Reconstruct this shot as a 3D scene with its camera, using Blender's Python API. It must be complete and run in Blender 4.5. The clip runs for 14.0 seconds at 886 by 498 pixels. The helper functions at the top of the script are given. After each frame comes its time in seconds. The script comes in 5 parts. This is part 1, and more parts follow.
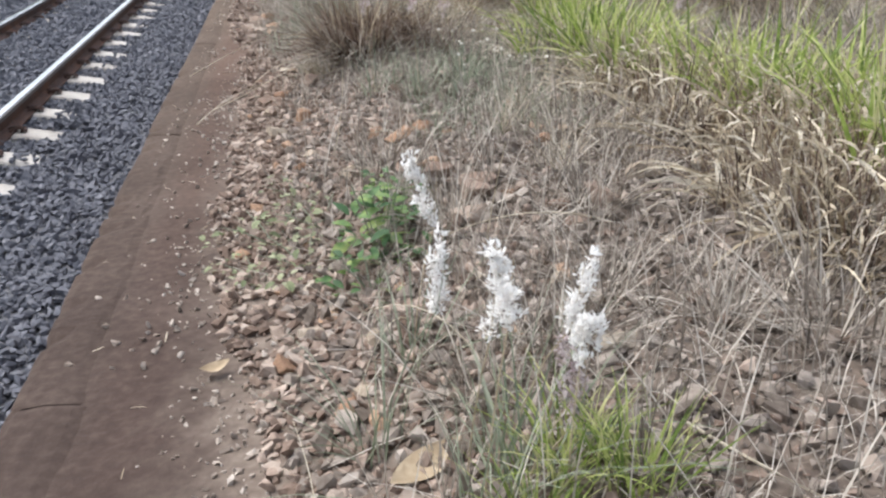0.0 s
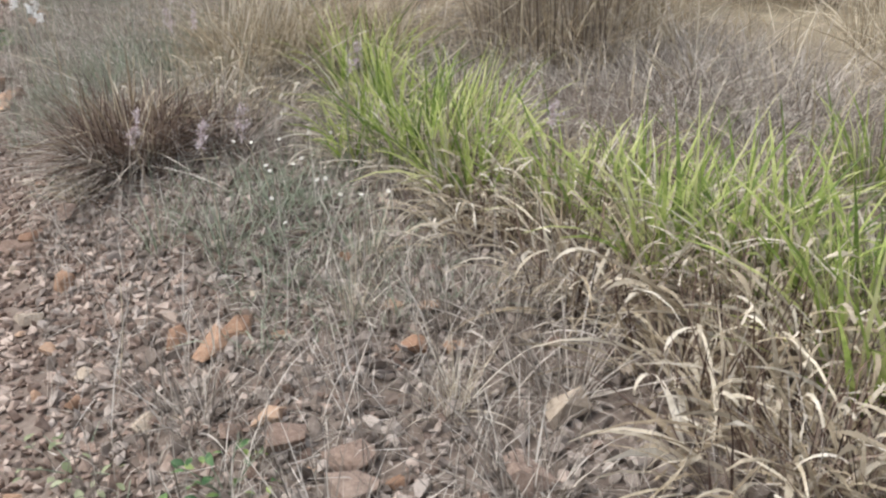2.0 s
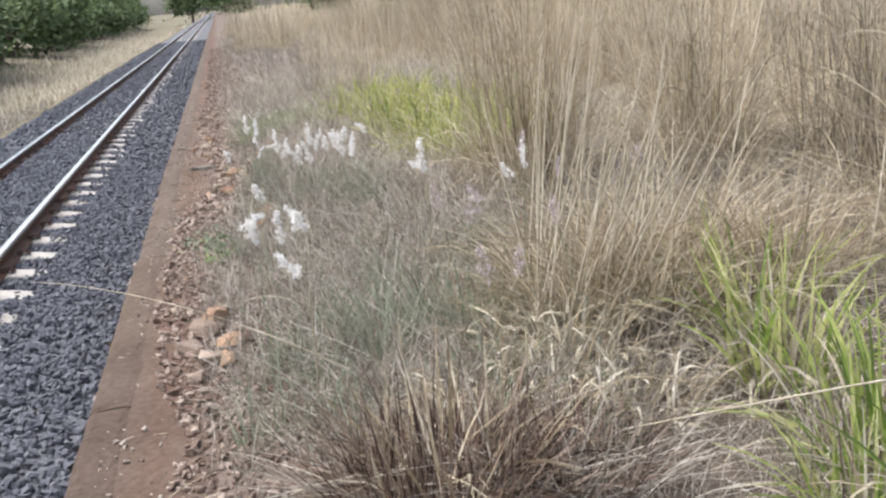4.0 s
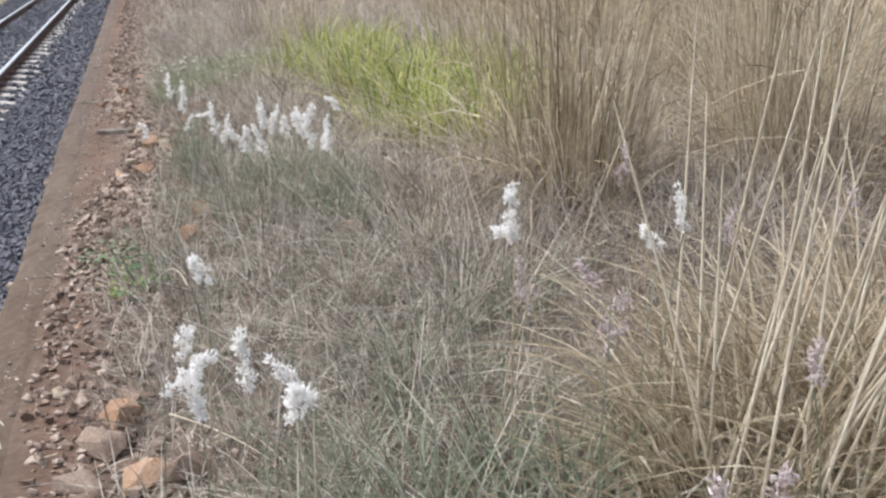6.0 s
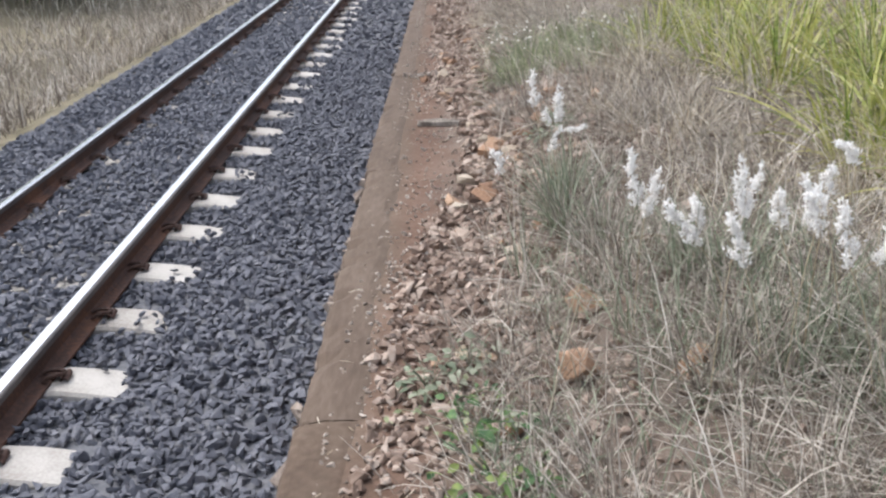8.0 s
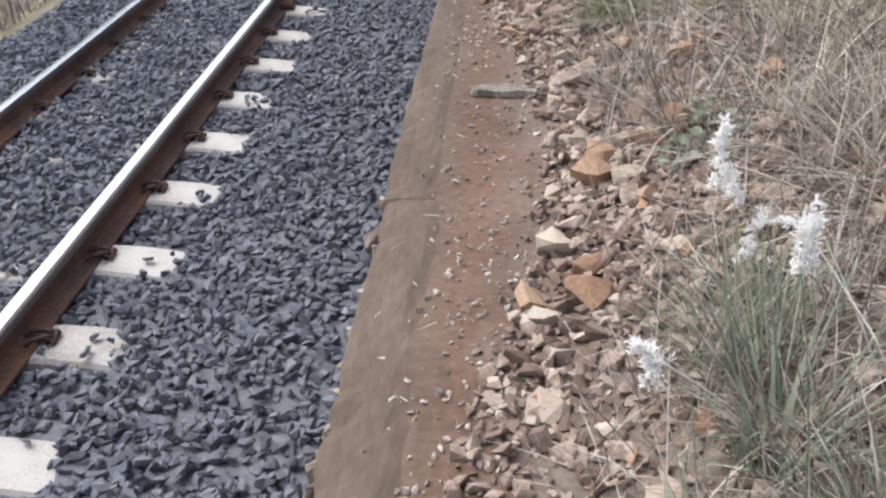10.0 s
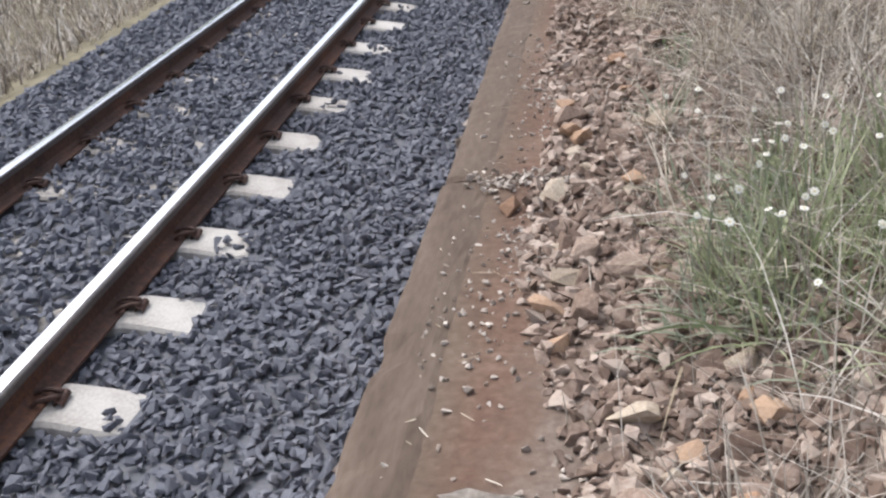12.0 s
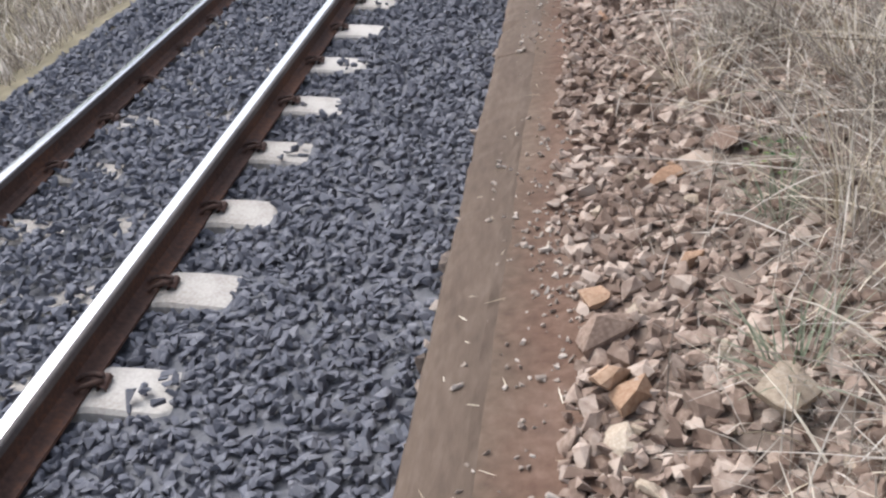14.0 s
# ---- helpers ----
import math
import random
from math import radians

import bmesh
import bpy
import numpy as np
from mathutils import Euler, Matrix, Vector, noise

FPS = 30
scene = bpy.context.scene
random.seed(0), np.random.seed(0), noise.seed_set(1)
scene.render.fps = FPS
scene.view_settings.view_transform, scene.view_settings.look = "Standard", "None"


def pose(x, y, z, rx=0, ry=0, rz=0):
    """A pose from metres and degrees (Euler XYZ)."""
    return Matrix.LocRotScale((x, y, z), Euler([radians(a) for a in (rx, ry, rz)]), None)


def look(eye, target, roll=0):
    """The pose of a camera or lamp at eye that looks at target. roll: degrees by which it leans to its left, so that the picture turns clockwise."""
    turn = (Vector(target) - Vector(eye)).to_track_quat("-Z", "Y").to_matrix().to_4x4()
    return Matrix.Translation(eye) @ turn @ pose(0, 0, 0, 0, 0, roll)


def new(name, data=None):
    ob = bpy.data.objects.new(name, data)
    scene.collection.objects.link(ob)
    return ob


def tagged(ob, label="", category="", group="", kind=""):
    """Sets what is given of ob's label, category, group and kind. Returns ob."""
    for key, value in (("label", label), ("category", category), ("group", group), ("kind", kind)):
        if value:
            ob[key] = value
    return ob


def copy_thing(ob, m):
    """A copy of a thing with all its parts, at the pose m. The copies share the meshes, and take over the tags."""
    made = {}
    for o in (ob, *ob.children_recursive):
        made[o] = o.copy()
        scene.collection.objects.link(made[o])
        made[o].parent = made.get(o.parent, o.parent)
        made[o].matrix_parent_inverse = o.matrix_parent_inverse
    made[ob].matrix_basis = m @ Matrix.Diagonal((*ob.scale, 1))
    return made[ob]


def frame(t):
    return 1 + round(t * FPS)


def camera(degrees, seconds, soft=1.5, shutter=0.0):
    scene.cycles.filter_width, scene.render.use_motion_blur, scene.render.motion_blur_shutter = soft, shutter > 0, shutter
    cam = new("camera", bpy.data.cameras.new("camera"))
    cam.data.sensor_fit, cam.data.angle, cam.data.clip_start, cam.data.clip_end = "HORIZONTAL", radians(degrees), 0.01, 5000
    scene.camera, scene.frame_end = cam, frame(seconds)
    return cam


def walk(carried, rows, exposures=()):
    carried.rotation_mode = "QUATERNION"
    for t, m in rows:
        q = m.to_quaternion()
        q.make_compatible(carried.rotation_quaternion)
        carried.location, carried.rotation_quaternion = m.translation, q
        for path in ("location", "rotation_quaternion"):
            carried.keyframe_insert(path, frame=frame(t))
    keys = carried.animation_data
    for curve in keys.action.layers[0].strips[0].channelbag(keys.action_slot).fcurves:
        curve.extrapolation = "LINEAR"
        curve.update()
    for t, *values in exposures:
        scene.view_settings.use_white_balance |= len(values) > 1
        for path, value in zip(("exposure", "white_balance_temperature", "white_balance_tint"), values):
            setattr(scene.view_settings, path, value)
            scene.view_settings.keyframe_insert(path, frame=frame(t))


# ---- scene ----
cam = camera(50.4, 14.0, soft=2.4)
PATH = [
    (0, (0.502, 0.099, 0.846), (0.785, 1.928, 0.087), -0.1),
    (0.5, (0.49, 0.339, 0.946), (0.815, 2.152, 0.166), -0.2),
    (1, (0.528, 0.517, 1.011), (0.937, 2.353, 0.332), -1.1),
    (1.5, (0.547, 0.72, 1.058), (1.136, 2.485, 0.326), -1.2),
    (2, (0.565, 0.933, 1.097), (1.272, 2.609, 0.265), -1.1),
    (2.5, (0.546, 1.229, 1.106), (1.186, 2.931, 0.273), -0.8),
    (3, (0.57, 1.626, 1.117), (1.039, 3.453, 0.452), -0.9),
    (3.5, (0.518, 2.001, 1.119), (0.887, 3.894, 0.589), -3.9),
    (3.7, (0.490, 2.17, 1.09), (0.867, 4.064, 0.573), -4.3),
    (5.8, (0.494, 3.483, 1.026), (1.034, 5.29, 0.36), -2.2),
    (6, (0.505, 3.639, 1.043), (1.047, 5.449, 0.389), -1.9),
    (6.5, (0.499, 3.992, 1.051), (0.969, 5.824, 0.402), -3.1),
    (7, (0.429, 4.425, 1.062), (0.75, 6.282, 0.392), -3.3),
    (7.5, (0.402, 4.775, 1.039), (0.514, 6.645, 0.339), -3.8),
    (8, (0.373, 5.108, 1.011), (0.306, 6.965, 0.271), -4.5),
    (8.2, (0.355, 5.245, 0.992), (0.223, 7.095, 0.243), -4.7),
    (10.3, (0.34, 6.807, 0.944), (0.126, 8.524, -0.06), -6.1),
    (10.5, (0.343, 6.941, 0.942), (0.146, 8.67, -0.042), -5.2),
    (11, (0.339, 7.308, 0.981), (0.102, 9.059, 0.044), -4.2),
    (11.5, (0.366, 7.723, 0.934), (0.063, 9.475, 0.017), -4.8),
    (12, (0.383, 8.147, 0.912), (0.037, 9.885, -0.013), -5.6),
    (12.5, (0.397, 8.512, 0.9), (0.028, 10.24, -0.037), -6.6),
    (13, (0.374, 8.735, 0.926), (0.019, 10.471, -0.001), -6.2),
    (13.5, (0.359, 9.073, 0.933), (-0.053, 10.783, -0.018), -8.2),
    (14, (0.333, 9.393, 0.905), (-0.061, 11.074, -0.103), -10.8),
]
EXPOSURES = [(0, 0.98, 6150, 9), (2.5, 0.90, 6200, 10), (3.5, 1.12, 6200, 10), (6.5, 0.90, 6150, 10), (8, 0.95, 6100, 10), (14, 0.92, 6100, 11)]
walk(cam, [(t, look(eye, target, roll)) for t, eye, target, roll in PATH], EXPOSURES)

# ---- world and light: soft overcast daylight ----
SUN_ELEV, SUN_AZ = 58.0, 300.0
world = bpy.data.worlds.new("sky")
scene.world = world
world.use_nodes = True
wn = world.node_tree.nodes
sky = wn.new("ShaderNodeTexSky")
sky.sky_type = "NISHITA"
sky.sun_disc = False
sky.sun_elevation, sky.sun_rotation = radians(SUN_ELEV), radians(SUN_AZ)
sky.air_density, sky.dust_density = 1.0, 4.0
wn["Background"].inputs["Strength"].default_value = 0.15
veil = wn.new("ShaderNodeHueSaturation")
veil.inputs["Saturation"].default_value = 0.45
world.node_tree.links.new(sky.outputs[0], veil.inputs["Color"])
world.node_tree.links.new(veil.outputs[0], wn["Background"].inputs["Color"])
sun = new("sun", bpy.data.lights.new("sun", "SUN"))
sun.data.energy, sun.data.angle, sun.data.color = 1.3, radians(45), (1.0, 0.95, 0.88)
sa, se = radians(SUN_AZ), radians(SUN_ELEV)
sun.matrix_world = look((0, 0, 20), (-math.sin(sa) * math.cos(se), -math.cos(sa) * math.cos(se), 20 - math.sin(se)))

rng = np.random.default_rng(7)
H_RAIL = -0.738          # rail head over the platform's surface at zero
X_NEAR, X_FAR = -1.546, -2.604
SLEEPER_GAP, SLEEPER_Y = 0.600, 11.033
Z_SLEEPER = H_RAIL - 0.110


# ---- materials ----
def material(name, colours, rough=0.8, scale=8.0, fine=60.0, metal=0.0, bump=0.3, bump_scale=None, vary=0.0, island=0.0,
             translucent=0.0, stops=None, object_space=True, spec=0.3, stretch=None):
    """Two scales of noise mix the colours; vary and island shift brightness per object and per loose piece."""
    m = bpy.data.materials.new(name)
    m.use_nodes = True
    nt = m.node_tree
    n, l = nt.nodes, nt.links
    b = n["Principled BSDF"]
    b.inputs["Roughness"].default_value, b.inputs["Metallic"].default_value = rough, metal
    b.inputs["Specular IOR Level"].default_value = spec
    tc = n.new("ShaderNodeTexCoord")
    co = tc.outputs["Object"]
    if not object_space:
        ge = n.new("ShaderNodeNewGeometry")
        co = ge.outputs["Position"]
    if stretch:
        mp = n.new("ShaderNodeMapping")
        mp.inputs["Scale"].default_value = stretch
        l.new(co, mp.inputs["Vector"])
        co = mp.outputs["Vector"]
    n1 = n.new("ShaderNodeTexNoise")
    n1.inputs["Scale"].default_value, n1.inputs["Detail"].default_value = scale, 5
    n2 = n.new("ShaderNodeTexNoise")
    n2.inputs["Scale"].default_value, n2.inputs["Detail"].default_value = fine, 4
    l.new(co, n1.inputs["Vector"]), l.new(co, n2.inputs["Vector"])
    mix = n.new("ShaderNodeMath")
    mix.operation = "MULTIPLY_ADD"
    mix.inputs[1].default_value = 0.45
    half = n.new("ShaderNodeMath")
    half.operation = "MULTIPLY"
    half.inputs[1].default_value = 0.55
    l.new(n1.outputs["Fac"], half.inputs[0])
    l.new(n2.outputs["Fac"], mix.inputs[0]), l.new(half.outputs[0], mix.inputs[2])
    fac = mix.outputs[0]
    for amount, socket in ((vary, "o"), (island, "i")):
        if amount:
            src = n.new("ShaderNodeObjectInfo").outputs["Random"] if socket == "o" else n.new("ShaderNodeNewGeometry").outputs["Random Per Island"]
            add = n.new("ShaderNodeMath")
            add.operation = "MULTIPLY_ADD"
            add.inputs[1].default_value = amount
            l.new(src, add.inputs[0])
            sub = n.new("ShaderNodeMath")
            sub.operation = "SUBTRACT"
            sub.inputs[1].default_value = amount / 2
            l.new(fac, add.inputs[2]), l.new(add.outputs[0], sub.inputs[0])
            fac = sub.outputs[0]
    ramp = n.new("ShaderNodeValToRGB")
    el = ramp.color_ramp.elements
    k = len(colours)
    stops = stops or [0.32 + 0.36 * i / (k - 1) for i in range(k)]
    while len(el) < k:
        el.new(0.5)
    for e, s, c in zip(el, stops, colours):
        e.position, e.color = s, (*c, 1)
    l.new(fac, ramp.inputs["Fac"]), l.new(ramp.outputs["Color"], b.inputs["Base Color"])
    if bump:
        bn = n.new("ShaderNodeBump")
        bn.inputs["Strength"].default_value, bn.inputs["Distance"].default_value = bump, 0.01
        n3 = n2
        if bump_scale:
            n3 = n.new("ShaderNodeTexNoise")
            n3.inputs["Scale"].default_value, n3.inputs["Detail"].default_value = bump_scale, 6
            l.new(co, n3.inputs["Vector"])
        l.new(n3.outputs["Fac"], bn.inputs["Height"]), l.new(bn.outputs["Normal"], b.inputs["Normal"])
    if translucent:
        tr = n.new("ShaderNodeBsdfTranslucent")
        ms = n.new("ShaderNodeMixShader")
        ms.inputs[0].default_value = translucent
        l.new(ramp.outputs["Color"], tr.inputs["Color"])
        l.new(b.outputs[0], ms.inputs[1]), l.new(tr.outputs[0], ms.inputs[2])
        l.new(ms.outputs[0], n["Material Output"].inputs["Surface"])
    return m


M_FIELD = material("dry_field", [(0.085, 0.074, 0.046), (0.16, 0.138, 0.088), (0.25, 0.215, 0.145)], 0.95, 0.5, 6, bump=0.8, bump_scale=9, object_space=False)
M_COPING = material("worn_concrete", [(0.076, 0.053, 0.039), (0.107, 0.077, 0.056), (0.147, 0.109, 0.083)], 0.9, 6, 45, bump=0.25, bump_scale=90, object_space=False, vary=0.08, stretch=(1.6, 0.45, 1.0))
M_WALL = material("mortared_stone", [(0.10, 0.075, 0.06), (0.25, 0.20, 0.165), (0.40, 0.34, 0.29)], 0.95, 9, 60, bump=0.9, bump_scale=30, object_space=False, vary=0.25)
M_BALLAST = material("ballast_stone", [(0.098, 0.100, 0.118), (0.113, 0.116, 0.136), (0.135, 0.138, 0.158), (0.172, 0.173, 0.190)], 0.85, 14, 90, bump=0.25, island=0.30, object_space=False)
M_BED = material("ballast_bed", [(0.10, 0.102, 0.112), (0.128, 0.130, 0.142), (0.165, 0.165, 0.176)], 0.9, 18, 42, bump=1.0, bump_scale=26, object_space=False)
M_SLEEPER = material("pale_concrete", [(0.24, 0.218, 0.195), (0.37, 0.342, 0.31), (0.47, 0.445, 0.41)], 0.9, 7, 80, bump=0.25, bump_scale=130, vary=0.15)
M_RUST = material("rusted_rail_steel", [(0.045, 0.026, 0.020), (0.095, 0.052, 0.038), (0.19, 0.085, 0.045)], 0.75, 3, 50, bump=0.2, object_space=False)
M_STEEL = material("polished_rail_steel", [(0.78, 0.78, 0.78), (0.86, 0.86, 0.86)], 0.22, 5, 60, metal=1.0, bump=0.03, object_space=False)
M_DARKSTEEL = material("dull_rail_head", [(0.055, 0.048, 0.045), (0.10, 0.085, 0.078), (0.15, 0.125, 0.11)], 0.42, 3, 60, bump=0.05, object_space=False, spec=0.5)
M_BLEACHED = material("bleached_straw", [(0.32, 0.265, 0.185), (0.46, 0.395, 0.295), (0.59, 0.525, 0.41), (0.70, 0.64, 0.53)], 0.75, 8, 60, bump=0, island=0.5, vary=0.1, translucent=0.3)
M_CLIP = material("rusty_clip", [(0.04, 0.025, 0.02), (0.11, 0.06, 0.045)], 0.7, 30, 120, bump=0.2)
M_ROCK = material("broken_rock", [(0.158, 0.107, 0.080), (0.230, 0.163, 0.125), (0.305, 0.228, 0.178), (0.385, 0.305, 0.245)], 0.92, 12, 70, bump=0.45, bump_scale=60, vary=0.45)
M_ORANGE = material("orange_sandstone", [(0.215, 0.126, 0.080), (0.315, 0.195, 0.122), (0.42, 0.29, 0.197)], 0.9, 12, 60, bump=0.4, bump_scale=60, vary=0.35)
M_PALE = material("pale_sandstone", [(0.29, 0.23, 0.17), (0.41, 0.335, 0.255), (0.53, 0.46, 0.37)], 0.9, 12, 60, bump=0.4, bump_scale=60, vary=0.3)
M_PEBBLE = material("small_rubble", [(0.142, 0.098, 0.074), (0.203, 0.147, 0.114), (0.280, 0.211, 0.168), (0.39, 0.315, 0.259)], 0.92, 20, 90, bump=0.3, island=0.5, object_space=False)
M_SHALE = material("grey_brown_rubble", [(0.120, 0.095, 0.076), (0.172, 0.140, 0.115), (0.240, 0.200, 0.168), (0.34, 0.292, 0.250)], 0.92, 20, 90, bump=0.3, island=0.5, object_space=False)
M_GREEN = material("green_blade", [(0.115, 0.170, 0.037), (0.265, 0.345, 0.083), (0.45, 0.50, 0.165), (0.61, 0.60, 0.30)], 0.6, 6, 40, bump=0, island=0.4, vary=0.1, translucent=0.45)
M_LIME = material("yellow_green_blade", [(0.12, 0.14, 0.035), (0.28, 0.30, 0.075), (0.44, 0.43, 0.14), (0.60, 0.56, 0.27)], 0.6, 6, 40, bump=0, island=0.4, translucent=0.35)
M_DEEP = material("deep_green_leaf", [(0.042, 0.095, 0.034), (0.088, 0.165, 0.056), (0.15, 0.235, 0.078), (0.26, 0.32, 0.10)], 0.55, 15, 60, bump=0.1, island=0.45, translucent=0.25)
M_GREYGREEN = material("grey_green_leaf", [(0.135, 0.165, 0.108), (0.225, 0.255, 0.175), (0.345, 0.36, 0.27)], 0.8, 9, 50, bump=0, island=0.4, translucent=0.25)
M_STRAW = material("straw_blade", [(0.23, 0.18, 0.118), (0.375, 0.305, 0.205), (0.51, 0.435, 0.31), (0.66, 0.585, 0.45)], 0.75, 8, 60, bump=0, island=0.5, vary=0.1, translucent=0.25)
M_GREY = material("weathered_grass", [(0.140, 0.116, 0.095), (0.245, 0.21, 0.172), (0.37, 0.325, 0.272), (0.53, 0.48, 0.415)], 0.85, 7, 50, bump=0, island=0.5, object_space=False, translucent=0.2)
M_PALEGREY = material("pale_weathered_straw", [(0.21, 0.178, 0.147), (0.345, 0.303, 0.256), (0.48, 0.433, 0.376), (0.63, 0.585, 0.52)], 0.8, 8, 60, bump=0, island=0.5, object_space=False, translucent=0.25)
M_DULL = material("dull_brown_stalk", [(0.12, 0.094, 0.070), (0.225, 0.182, 0.136), (0.335, 0.28, 0.215), (0.46, 0.40, 0.32)], 0.85, 8, 50, bump=0, island=0.5, vary=0.2, translucent=0.3)
M_SAGE = material("sage_green_leaf", [(0.17, 0.20, 0.105), (0.295, 0.325, 0.185), (0.44, 0.46, 0.295)], 0.75, 9, 50, bump=0, island=0.4, translucent=0.35)
# dead brown, taken darker to hold the shade deep inside the tufts
M_BROWN = material("shaded_dead_brown_blade", [(0.052, 0.031, 0.023), (0.118, 0.074, 0.054), (0.21, 0.145, 0.108), (0.32, 0.25, 0.195)], 0.85, 8, 50, bump=0, island=0.5, translucent=0.15)
M_TAN = material("tan_stalk", [(0.25, 0.20, 0.132), (0.385, 0.317, 0.215), (0.515, 0.437, 0.31), (0.64, 0.565, 0.43)], 0.8, 5, 40, bump=0, island=0.5, vary=0.2, translucent=0.4)
M_PLUME = material("white_fluff", [(0.80, 0.77, 0.74), (0.88, 0.87, 0.85), (0.92, 0.915, 0.90)], 0.95, 30, 120, bump=0, island=0.3, translucent=0.45)
M_PINK = material("faded_pink_fluff", [(0.42, 0.33, 0.33), (0.58, 0.50, 0.50), (0.72, 0.66, 0.65)], 0.95, 30, 120, bump=0, island=0.4, translucent=0.4)
M_PETAL = material("cream_petal", [(0.72, 0.69, 0.61), (0.82, 0.80, 0.75)], 0.85, 30, 100, bump=0, vary=0.2, translucent=0.3)
M_DISC = material("yellow_disc", [(0.52, 0.46, 0.27), (0.66, 0.61, 0.42)], 0.9, 60, 200, bump=0.2)
M_FALLEN = material("fallen_leaf_brown", [(0.31, 0.235, 0.15), (0.42, 0.335, 0.23), (0.53, 0.44, 0.325)], 0.75, 20, 90, bump=0.2, vary=0.3)
M_SCRAP = material("weathered_timber", [(0.10, 0.084, 0.068), (0.22, 0.19, 0.16), (0.36, 0.325, 0.28)], 0.9, 14, 90, bump=0.5)
M_TREE = material("tree_leaves", [(0.058, 0.092, 0.042), (0.105, 0.155, 0.066), (0.18, 0.235, 0.10)], 0.7, 0.8, 6, bump=0, island=0.5, translucent=0.2)
M_BARK = material("tree_bark", [(0.06, 0.045, 0.035), (0.12, 0.095, 0.075), (0.20, 0.165, 0.135)], 0.95, 4, 30, bump=0.6)


def platform_material():
    """Bare trodden earth along the edge that passes raggedly into stony soil further in."""
    m = bpy.data.materials.new("platform_surface")
    m.use_nodes = True
    n, l = m.node_tree.nodes, m.node_tree.links
    b = n["Principled BSDF"]
    b.inputs["Roughness"].default_value, b.inputs["Specular IOR Level"].default_value = 0.95, 0.2
    pos = n.new("ShaderNodeNewGeometry").outputs["Position"]

    def noise_of(scale, detail=5):
        t = n.new("ShaderNodeTexNoise")
        t.inputs["Scale"].default_value, t.inputs["Detail"].default_value = scale, detail
        l.new(pos, t.inputs["Vector"])
        return t.outputs["Fac"]

    def calc(op, a, c, d=None):
        t = n.new("ShaderNodeMath")
        t.operation = op
        for i, v in enumerate((a, c, d)):
            if v is None:
                continue
            if isinstance(v, (int, float)):
                t.inputs[i].default_value = v
            else:
                l.new(v, t.inputs[i])
        return t.outputs[0]

    def ramp(fac, colours):
        r = n.new("ShaderNodeValToRGB")
        el = r.color_ramp.elements
        while len(el) < len(colours):
            el.new(0.5)
        for i, (e, c) in enumerate(zip(el, colours)):
            e.position, e.color = 0.33 + 0.34 * i / (len(colours) - 1), (*c, 1)
        l.new(fac, r.inputs["Fac"])
        return r.outputs["Color"]

    def blend(fac, a, c):
        t = n.new("ShaderNodeMix")
        t.data_type = "RGBA"
        l.new(fac, t.inputs["Factor"]), l.new(a, t.inputs["A"]), l.new(c, t.inputs["B"])
        return t.outputs["Result"]

    xyz = n.new("ShaderNodeSeparateXYZ")
    l.new(pos, xyz.inputs[0])
    fine = calc("MULTIPLY_ADD", noise_of(45), 0.5, calc("MULTIPLY", noise_of(3.0), 0.5))
    red = ramp(fine, [(0.080, 0.046, 0.033), (0.128, 0.079, 0.056), (0.184, 0.122, 0.091)])
    # darker earth colours for the low-y end of the strip
    dark_earth = ramp(fine, [(0.034, 0.023, 0.019), (0.052, 0.036, 0.030), (0.080, 0.058, 0.048)])
    soil = ramp(calc("MULTIPLY_ADD", noise_of(60), 0.5, calc("MULTIPLY", noise_of(6), 0.5)), [(0.095, 0.072, 0.058), (0.15, 0.117, 0.094), (0.22, 0.178, 0.145)])
    along = n.new("ShaderNodeMapRange")
    along.inputs["From Min"].default_value, along.inputs["From Max"].default_value = 2.2, 8.0
    l.new(calc("MULTIPLY_ADD", noise_of(1.1), 2.5, xyz.outputs["Y"]), along.inputs["Value"])
    inward = n.new("ShaderNodeMapRange")
    inward.interpolation_type = "SMOOTHSTEP"
    inward.inputs["From Min"].default_value, inward.inputs["From Max"].default_value = 0.47, 0.68
    wob = calc("MULTIPLY_ADD", noise_of(2.2), 0.35, calc("MULTIPLY", noise_of(14), 0.20))
    l.new(calc("ADD", xyz.outputs["X"], wob), inward.inputs["Value"])
    tan = ramp(calc("MULTIPLY_ADD", noise_of(9), 0.5, calc("MULTIPLY", noise_of(0.7), 0.5)), [(0.14, 0.112, 0.073), (0.235, 0.195, 0.13), (0.33, 0.285, 0.20)])
    beyond = n.new("ShaderNodeMapRange")
    beyond.interpolation_type = "SMOOTHSTEP"
    beyond.inputs["From Min"].default_value, beyond.inputs["From Max"].default_value = 3.2, 5.0
    l.new(calc("MULTIPLY_ADD", noise_of(0.8), 2.0, xyz.outputs["X"]), beyond.inputs["Value"])
    olive = ramp(fine, [(0.080, 0.056, 0.041), (0.112, 0.081, 0.059), (0.152, 0.113, 0.086)])
    rim = n.new("ShaderNodeMapRange")
    rim.interpolation_type = "SMOOTHSTEP"
    rim.inputs["From Min"].default_value, rim.inputs["From Max"].default_value = 0.17, 0.29
    l.new(calc("ADD", xyz.outputs["X"], calc("MULTIPLY_ADD", noise_of(3.5), 0.12, calc("MULTIPLY", noise_of(22), 0.06))), rim.inputs["Value"])
    strip = blend(along.outputs[0], dark_earth, blend(rim.outputs[0], olive, red))
    bank = blend(inward.outputs[0], strip, soil)
    l.new(blend(beyond.outputs[0], bank, tan), b.inputs["Base Color"])
    bn = n.new("ShaderNodeBump")
    bn.inputs["Strength"].default_value, bn.inputs["Distance"].default_value = 0.45, 0.01
